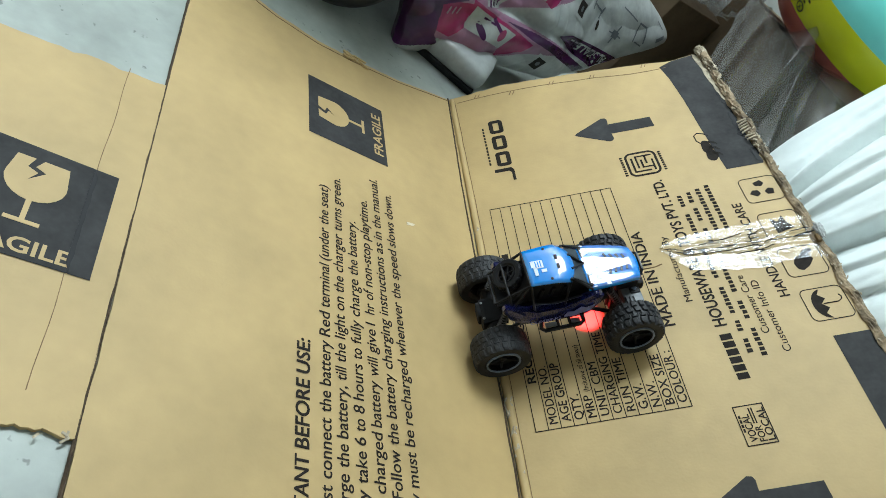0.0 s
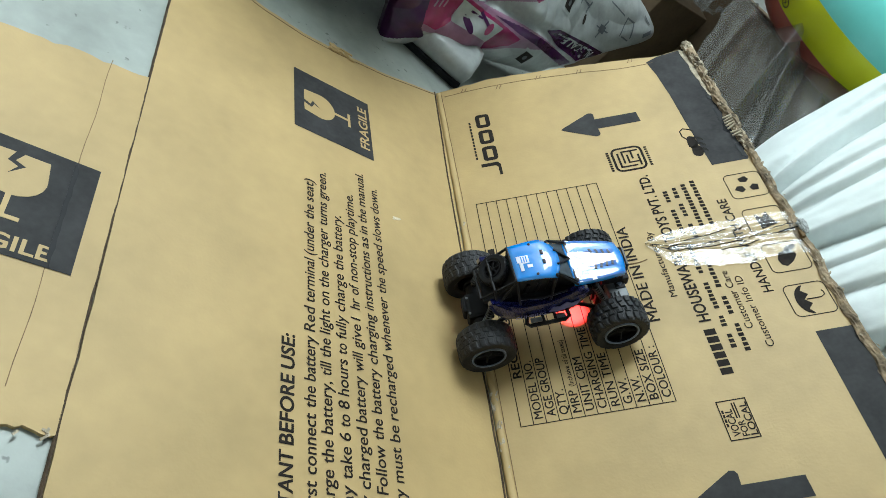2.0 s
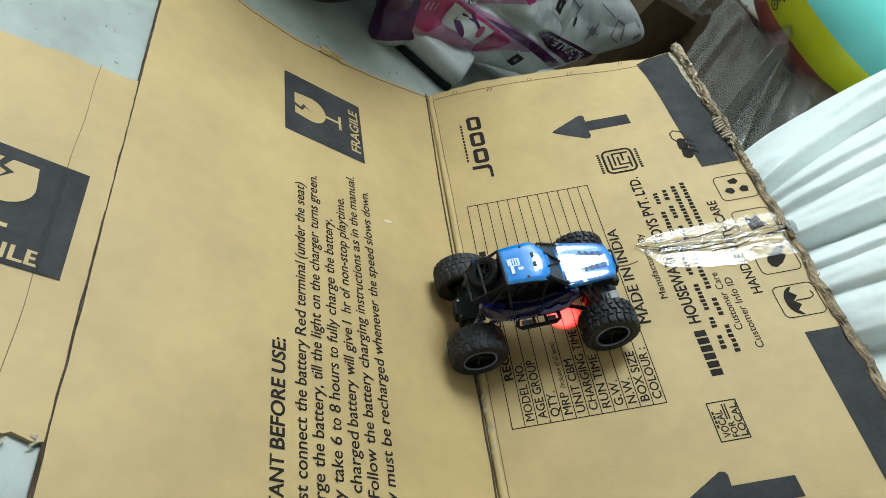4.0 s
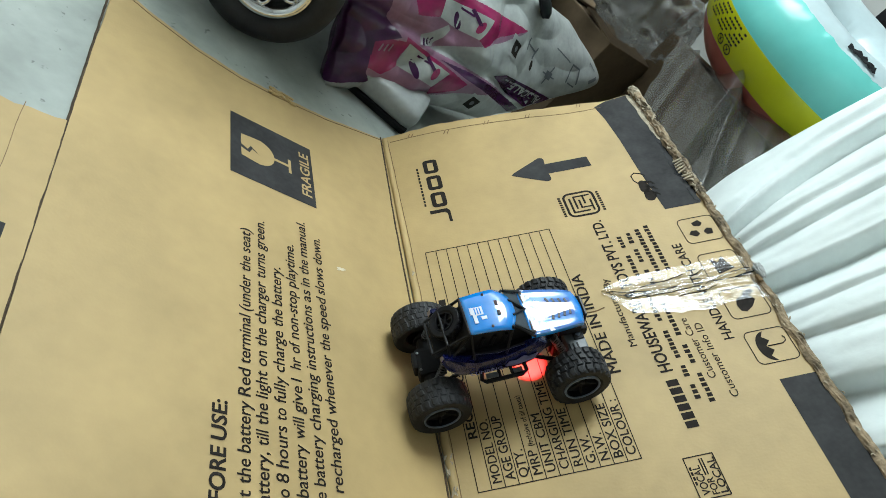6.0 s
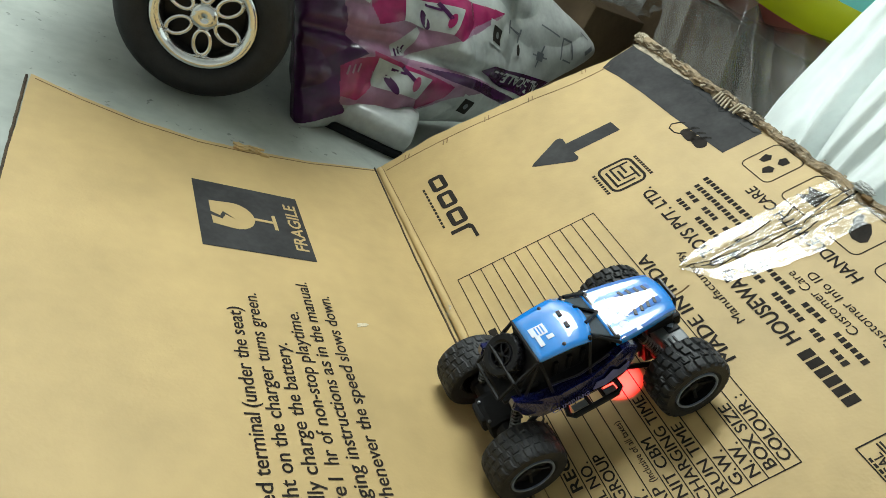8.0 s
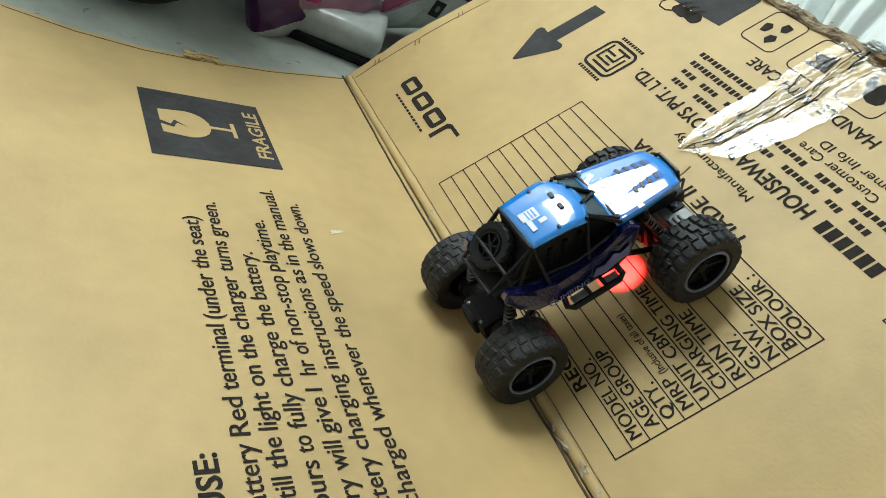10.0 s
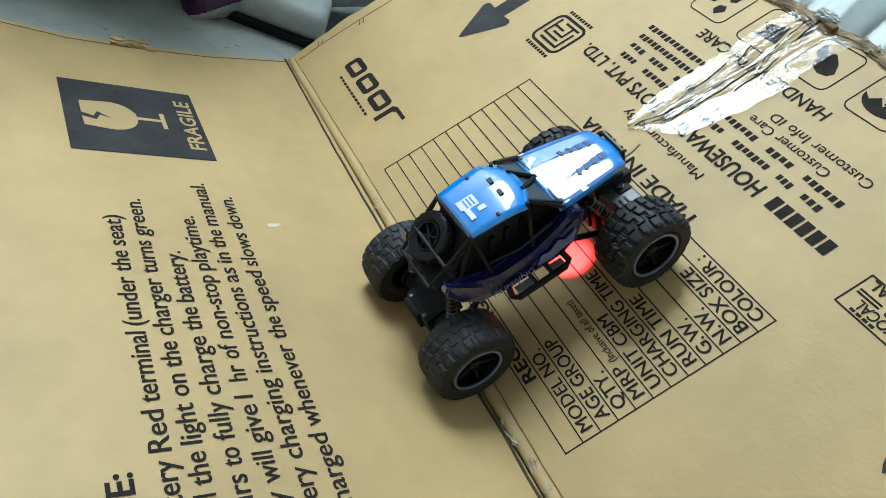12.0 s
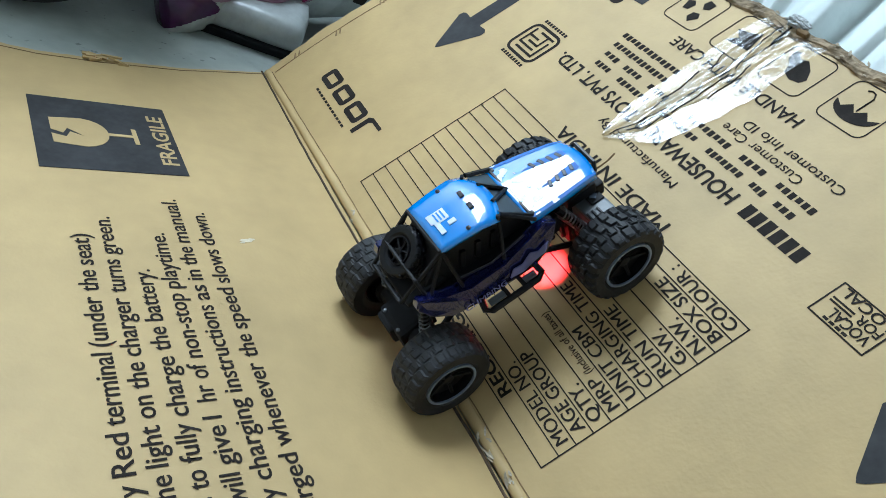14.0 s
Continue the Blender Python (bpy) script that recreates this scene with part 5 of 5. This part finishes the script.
def tilted(a, b, w, h, deg):
    c, s = math.cos(radians(deg)), math.sin(radians(deg))
    return [(a + x * c - y * s, b + x * s + y * c) for x, y in ((-w / 2, -h / 2), (0, -h / 2), (w / 2, -h / 2), (w / 2, 0), (w / 2, h / 2), (0, h / 2), (-w / 2, h / 2), (-w / 2, 0))]


def oval(a, b, w, h, deg):
    c, s0 = math.cos(radians(deg)), math.sin(radians(deg))
    return [(a + w * math.cos(q) * c - h * math.sin(q) * s0, b + w * math.cos(q) * s0 + h * math.sin(q) * c) for q in (math.pi * k / 6 for k in range(12))]


PATCHES = (((0.104, 0.194), (0.158, 0.192), (0.213, 0.186), (0.201, 0.165), (0.189, 0.145), (0.148, 0.150), (0.101, 0.160)),
           ((0.052, 0.102), (0.100, 0.088), (0.150, 0.073), (0.124, 0.041), (0.085, 0.050), (0.045, 0.060)),
           ((-0.004, 0.232), (0.054, 0.226), (0.056, 0.204), (0.044, 0.180), (0.012, 0.190)))
for poly in PATCHES:
    ca, cb = sum(p[0] for p in poly) / len(poly), sum(p[1] for p in poly) / len(poly)
    on_bag("print_patch", poly, POLY_WHITE, 0.004, "white printed patch")
    on_bag("print_mark", oval(ca - 0.016, cb - 0.006, 0.007, 0.016, 24), POLY_PURPLE, 0.006)
    on_bag("print_mark", tilted(ca + 0.016, cb + 0.010, 0.030, 0.007, -50), POLY_PURPLE, 0.006)
    on_bag("print_mark", oval(ca + 0.026, cb - 0.004, 0.006, 0.013, -30), POLY_PINK, 0.006)
    on_bag("print_bar", tilted(ca - 0.002, cb + 0.014, 0.026, 0.004, -14), POLY_PURPLE, 0.006)
for a, b, s0 in ((0.311, 0.152, 0.050), (0.244, 0.030, 0.040)):
    on_bag("print_patch", tilted(a, b, s0, s0 * 0.86, -16), POLY_WHITE, 0.004)
    on_bag("print_bar", tilted(a, b, s0 * 0.64, s0 * 0.56, -16), INK, 0.006)
    on_bag("print_mark", oval(a, b, s0 * 0.12, s0 * 0.12, 0), GREY, 0.008)
on_bag("print_patch", ((0.079, 0.123), (0.126, 0.153), (0.134, 0.145), (0.105, 0.108), (0.074, 0.106)), POLY_WHITE, 0.004, "white printed flash")
for k in range(3):
    on_bag("print_bar", tilted(0.084 + 0.009 * k, 0.112 + 0.003 * k, 0.004, 0.012, -20), POLY_PURPLE, 0.006)
    on_bag("print_bar", tilted(0.002 + 0.009 * k, 0.082 + 0.002 * k, 0.003, 0.014, -20), POLY_LILAC, 0.006)
    on_bag("print_bar", tilted(0.010 + 0.004 * k, 0.176 - 0.016 * k, 0.026, 0.005, 62), POLY_LILAC, 0.006)
for a, b, w, h, dg in ((0.372, 0.165, 0.034, 0.004, -22), (0.388, 0.156, 0.004, 0.026, -22), (0.358, 0.170, 0.004, 0.026, -22), (0.452, 0.123, 0.020, 0.016, -12), (0.452, 0.123, 0.004, 0.046, -30), (0.452, 0.123, 0.044, 0.003, -10),
                       (0.520, 0.140, 0.004, 0.040, -8), (0.556, 0.138, 0.004, 0.034, 8), (0.538, 0.158, 0.034, 0.004, -10), (0.540, 0.118, 0.030, 0.003, -10), (0.612, 0.142, 0.034, 0.009, 24), (0.480, 0.172, 0.060, 0.003, -18), (0.600, 0.170, 0.030, 0.003, -28)):
    on_bag("print_bar", tilted(a, b, w, h, dg), GREY, 0.005)
on_bag("print_mark", oval(0.383, 0.131, 0.004, 0.011, -12), INK, 0.005)
on_bag("print_band", [(0.270, 0.091), (0.297, 0.100), (0.360, 0.094), (0.430, 0.086), (0.503, 0.076), (0.470, 0.060), (0.413, 0.046), (0.329, 0.068)], POLY_PURPLE, 0.004, "dark purple printed band")
for k in range(7):
    on_bag("print_bar", tilted(0.312 + 0.022 * k, 0.0905 - 0.0024 * k, 0.017, 0.0030, -7), POLY_WHITE, 0.007)
words = lettering("AL SCALE", sack_ob, (0, 0), 0.016, 0.110, material=POLY_WHITE, turn=0, bold=0.02)
words.matrix_local = Matrix.Identity(4)
for v in words.data.vertices:
    q = pose(0.460, 0.072, 0, 0, 0, 171) @ v.co
    v.co = bag_to(q.x, q.y, bag_height(q.x, q.y) + 0.0035)

# ---- black strap end hanging over the printed sack ----
bm = bmesh.new()
rows = []
for k in range(13):
    f = k / 12
    a, b = 0.352 + 0.020 * f, 0.330 - 0.105 * f
    half = 0.019 * (1 - 0.45 * f ** 4) * (1 if f < 0.96 else 0.6)
    lift = 0.012 + 0.050 * (1 - f) ** 2
    rows.append([(a + half * g, b + 0.2 * half * g, max(bag_height(a + half * g, min(b, bag_half(a)[1] - 0.002)), 0.0) + lift + 0.003 * (1 - g * g)) for g in (-1, -0.6, 0, 0.6, 1)])
vs = [[bm.verts.new(bag_to(*p)) for p in row] for row in rows]
for p, q in zip(vs, vs[1:]):
    for i in range(4):
        bm.faces.new((p[i], p[i + 1], q[i + 1], q[i]))
strap = part("black_strap", bm, BLACK, smooth=True)
strap.modifiers.new("thick", "SOLIDIFY").thickness = 0.005
tagged(strap, "black webbing strap end lying over the printed sack", "strap")

# ---- pale packet in front of the sack ----
packet = part("plastic_packet", boxed((0, 0, 0), (0.140, 0.085, 0.048), 0.020), POLY_WHITE, None, "", pose(0.012, 0.112, 0.034, 16, 0, -24), True)
tagged(packet, "pale grey plastic-wrapped packet lying on the floor by the sack", "packet")
# shade under the packet's front, put in as a black strip
cap = part("dark_underside", boxed((0.0, -0.036, -0.020), (0.128, 0.020, 0.014), 0.003), MATT, packet, "dark strip painted for the packet's shaded underside")


# ---- crumpled clear bags, boxes and the big white sack ----
def lump(name, c, s, material, seed, amp, freq, label, category, rot=(0, 0, 0), sub=5, fold=None, smooth=True):
    bm = bmesh.new()
    bmesh.ops.create_icosphere(bm, subdivisions=sub, radius=1)
    for v in bm.verts:
        p = v.co.copy()
        n = p.normalized()
        box_p = Vector([math.copysign(abs(q) ** 0.62, q) for q in p])
        d = amp * (abs(noise.noise(p * freq + Vector((seed, 0, 0)))) * 1.6 + 0.5 * noise.noise(p * freq * 2.7 + Vector((0, seed, 0))))
        if fold:
            d += fold(p)
        v.co = Vector((box_p.x * s[0], box_p.y * s[1], box_p.z * s[2])) + n * d
    ob = part(name, bm, material, None, "", pose(*c, *rot), smooth=smooth)
    return tagged(ob, label, category)


def bag_folds(p):
    n = noise.noise(Vector((p.x * 2.6 + p.y * 2, p.y * 2.6 - p.x * 2, p.z * 0.7)))
    k = noise.noise(Vector((p.x * 5, p.y * 5, p.z * 1.1)))
    return 0.035 * (0.4 - abs(n)) + 0.020 * (0.3 - abs(k))


CLOUDY = "cloudy clear plastic bag draped in long creases behind the torn edge"


def draped_bag(low_a, low_b, top_a, top_b, folds, seed, label, deep=0.030):
    """A limp bag between two lower and two upper corners, with sharp creases that run from top to bottom."""
    low_a, low_b, top_a, top_b = (Vector(p) for p in (low_a, low_b, top_a, top_b))
    across = (low_b - low_a + top_b - top_a).normalized()
    out = across.cross(top_a - low_a).normalized()
    if out.z < 0:
        out = -out
    nu, nv = 110, 90
    bm = bmesh.new()
    front, back = [], []
    for i in range(nu + 1):
        u = i / nu
        fr, bk = [], []
        for j in range(nv + 1):
            v = j / nv
            rim = min(1.0, 9 * min(u, 1 - u, v, 1 - v))
            p = low_a.lerp(low_b, u).lerp(top_a.lerp(top_b, u), v)
            h = 0.012 * noise.noise((u * 3, v * 2.4, seed)) + 0.004 * noise.noise((u * 9, v * 4, seed + 3))
            for at, lean, depth, w in folds:
                q = u - at - lean * v - 0.03 * noise.noise((v * 3, at * 9, seed))
                h += depth * max(0.0, 1 - abs(q) / (w if q < 0 else w * 0.45)) * (0.55 + 0.6 * v)
            wave = 0.012 * noise.noise((u * 6, v * 6, seed + 7)) * (1 - rim)
            fr.append(bm.verts.new(p + out * (h * rim) + across * wave))
            bk.append(fr[-1] if rim == 0 else bm.verts.new(p - out * (deep * rim - 0.3 * h * rim)))
        front.append(fr)
        back.append(bk)
    for s in (front, back):
        for i in range(nu):
            for j in range(nv):
                f = bm.faces.new((s[i][j], s[i + 1][j], s[i + 1][j + 1], s[i][j + 1]))
                f.smooth = True
    return tagged(part("clear_plastic_bag", bm, FILM), label, "plastic bag")


draped_bag((0.345, -0.010, 0.250), (0.435, -0.225, 0.245), (0.560, 0.330, 0.405), (0.630, 0.100, 0.425), ((0.16, 0.10, 0.026, 0.16), (0.52, 0.20, 0.044, 0.30), (0.86, -0.10, 0.030, 0.20)), 3.0, CLOUDY)
draped_bag((0.430, -0.150, 0.235), (0.520, -0.350, 0.290), (0.600, 0.160, 0.415), (0.690, -0.060, 0.450), ((0.12, -0.02, 0.050, 0.26), (0.62, -0.16, 0.018, 0.24)), 8.0, CLOUDY, 0.040)
lump("clear_plastic_bag", (0.590, 0.530, 0.392), (0.155, 0.095, 0.078), FILM_PALE, 14.0, 0.016, 2.0, "crumpled cloudy clear plastic bag on top of an old box", "plastic bag", (0, 0, 30), sub=5, fold=lambda p: 0.8 * bag_folds(p))
# black lump added to keep the gap behind the sack dark
lump("black_filler_bag", (0.300, 0.700, 0.250), (0.125, 0.110, 0.250), BLACK, 6.0, 0.014, 1.7, "added black bag that fills the dark gap behind the printed sack", "plastic bag", (0, 0, 12), sub=5, fold=bag_folds)


def carton_box(name, c, s, rz, label):
    t = thing(name, label, "cardboard box", pose(*c, 0, 0, rz))
    part("side", boxed((0, 0, s[2] / 2), s, 0.004), KRAFT_DIM, t)
    part("lid_flap", boxed((0, -s[1] * 0.27, s[2] + 0.004), (s[0] * 0.98, s[1] * 0.42, 0.005), 0.001, pose(0, 0, 0, 7, 0, 0)), KRAFT_DIM, t)
    part("lid_flap", boxed((0, s[1] * 0.27, s[2] + 0.004), (s[0] * 0.98, s[1] * 0.42, 0.005), 0.001, pose(0, 0, 0, -4, 0, 0)), KRAFT_DIM, t)
    return t


carton_box("closed_carton", (0.96, 0.33, 0), (0.48, 0.46, 0.388), 4, "large dusty brown closed cardboard box under the swim ring, darkened for shade")
carton_box("closed_carton", (0.60, 0.60, 0), (0.34, 0.26, 0.29), 24, "dusty brown closed cardboard box in the heap behind, darkened for shade")
# rear box is added to fill the bright background with dark brown
carton_box("closed_carton", (0.60, 0.98, 0), (0.70, 0.26, 0.60), -6, "dusty brown closed cardboard box in the heap behind, darkened for shade")


FOLDS = ((0.455, 0.016, 0.026, 0.12), (0.405, 0.020, 0.046, 0.08), (0.335, 0.010, 0.012, 0.03), (0.300, 0.012, 0.018, 0.01), (0.225, 0.024, 0.050, -0.02), (0.165, 0.010, 0.014, -0.04), (0.115, 0.012, 0.018, -0.05), (0.030, 0.026, 0.048, -0.07), (-0.04, 0.014, 0.020, -0.05), (-0.15, 0.026, 0.044, 0.0), (-0.30, 0.024, 0.036, 0.0))


def sack_mesh(size):
    """A full sack lying along y: soft folds run up it, steep on one side, with finer creases between."""
    na, nl = 180, 420
    bm = bmesh.new()
    rings = []
    for j in range(nl + 1):
        s = -math.cos(math.pi * j / nl) * 0.35 + 0.65 * (2 * j / nl - 1)
        belly = max(0.0, 1 - abs(s) ** 3.2) ** (1 / 3.2)
        ring_v = []
        for i in range(na):
            a = 2 * math.pi * i / na
            c, z = math.cos(a), math.sin(a)
            yy = s * size[1] + 0.012 * noise.noise((z * 2.2, s * 2, 1))
            d = 0.010 * noise.noise((c * 2, s * 5, z * 2))
            for at, w, depth, lean in FOLDS:
                q = yy - at - lean * z
                d -= depth * max(0.0, 1 - abs(q) / (2.0 * w if q < 0 else w * 0.55)) ** 1.3 * (0.75 + 0.5 * noise.noise((z * 2.0, at * 9, 4)))
            d += 0.006 * noise.noise((yy * 26, z * 2.5, 8.0)) + 0.0026 * noise.noise((yy * 75, z * 9, 3.0))
            x1, z1 = math.copysign(abs(c) ** 0.62, c), math.copysign(abs(z) ** 0.62, z)
            ring_v.append(bm.verts.new((belly * (x1 * size[0] + c * d), s * size[1], belly * (z1 * size[2] + z * d))))
        rings.append(ring_v)
    for p, q in zip(rings, rings[1:]):
        for i in range(na):
            bm.faces.new((p[i], p[(i + 1) % na], q[(i + 1) % na], q[i]))
    bmesh.ops.remove_doubles(bm, verts=rings[0] + rings[-1], dist=1e-5)
    return bm


white_sack = part("white_sack", sack_mesh((0.252, 0.550, 0.47)), SACK, None, "", pose(0.645, -0.666, 0.484, 0, 18, 0), smooth=True)
tagged(white_sack, "big full white woven sack with pleats behind the carton", "sack")

# inflatable ring lying on the heap
RING_AT = Vector((0.764, 0.221, 0.562))
ring = thing("inflatable_ring", "teal, yellow and red inflatable swim ring lying on the heap", "swim ring", Matrix.Translation(RING_AT) @ pose(0, 0, 0, 11.8, -9.0, 0))
RR, TR = 0.157, 0.108


def ring_to(q, b, lift=0.0):
    pucker = 0.05 * math.exp(-((math.degrees(b) - 58) / 7) ** 2) * noise.noise((math.cos(q) * 16, math.sin(q) * 16, 3.0))
    wr = TR * (1 + pucker + 0.012 * noise.noise((math.cos(q) * 9, math.sin(q) * 9, b))) + lift
    sag = 1 + 0.30 * max(0.0, min(1.0, -math.degrees((b + math.pi) % (2 * math.pi) - math.pi) / 70 - 0.5))
    r = RR + wr * math.cos(b) * (1 + 0.4 * (sag - 1))
    return (r * math.cos(q), r * math.sin(q), wr * math.sin(b) * sag)


def band(name, a0, a1, material, label):
    bm = bmesh.new()
    n = max(16, int(abs(a1 - a0) / 5))
    rows = [[bm.verts.new(ring_to(2 * math.pi * k / 144, radians(a0 + (a1 - a0) * j / n))) for j in range(n + 1)] for k in range(144)]
    for k in range(144):
        p, w = rows[k], rows[(k + 1) % 144]
        for j in range(n):
            bm.faces.new((p[j], p[j + 1], w[j + 1], w[j]))
    return part(name, bm, material, ring, label, smooth=True)


band("teal_band", 0.5, 60, TEAL, "teal vinyl")
band("yellow_band", -38.8, 0.5, YELLOW, "yellow vinyl band")
band("red_band", -100, -38.8, RED, "red vinyl band")
band("inner_band", 60, 260, PALE_VINYL, "pale grey-white vinyl inner band")
bm = bmesh.new()
rows = [[bm.verts.new(ring_to(radians(228 + 1.1 * k), radians(66 + 2.6 * j + 7 * noise.noise((k * 0.21, 2, 2)) + (1.5 * (j - 1.5)) * noise.noise((k * 0.5, 7, 1))), 0.0025 + 0.004 * abs(noise.noise((k * 0.22, j * 0.6, 5))))) for j in range(4)] for k in range(20)]
for p, w in zip(rows, rows[1:]):
    for j in range(3):
        bm.faces.new((p[j], p[j + 1], w[j + 1], w[j]))
part("crumpled_label", bm, MATT, ring, "crumpled black and white label on the seam")
# small warning print: rows of bars and two round signs
for k in range(16):
    for j in range(5):
        q0, q1 = radians(166 + 2.0 * k), radians(166 + 2.0 * k + 1.5)
        b0 = radians(-23 + 4.6 * j)
        if (k * 7 + j * 3) % 5 == 0:
            continue
        bm = bmesh.new()
        bm.faces.new([bm.verts.new(ring_to(q, b, 0.0012)) for q, b in ((q0, b0), (q1, b0), (q1, b0 + radians(2.0)), (q0, b0 + radians(2.0)))])
        part("print_bar", bm, INK, ring)
for q0 in (187.0, 194.0):
    bm = bmesh.new()
    outer = [ring_to(radians(q0 + 2.6 * math.cos(radians(a))), radians(-30 + 5.6 * math.sin(radians(a))), 0.0012) for a in range(0, 360, 20)]
    inner = [ring_to(radians(q0 + 2.0 * math.cos(radians(a))), radians(-30 + 4.3 * math.sin(radians(a))), 0.0012) for a in range(0, 360, 20)]
    vo, vi = [bm.verts.new(p) for p in outer], [bm.verts.new(p) for p in inner]
    for k in range(18):
        bm.faces.new((vo[k], vo[(k + 1) % 18], vi[(k + 1) % 18], vi[k]))
    for s0 in (-1, 1):
        bm.faces.new([bm.verts.new(ring_to(radians(q0 + dx), radians(-30 + 0.75 * dy * s0), 0.0014)) for dx, dy in ((-1.1, -4.0), (-0.8, -4.6), (1.1, 4.0), (0.8, 4.6))])
    part("warning_sign", bm, INK, ring)

# black post of a rack by the wall
post = thing("rack_post", "thin black metal post standing behind the heap", "rack", Matrix.Translation((1.62, 0.95, 0)))
part("post", boxed((0, 0, 0.75), (0.04, 0.04, 1.5), 0.003), BLACK, post)
part("foot", boxed((0, 0, 0.01), (0.10, 0.10, 0.02), 0.003), BLACK, post)
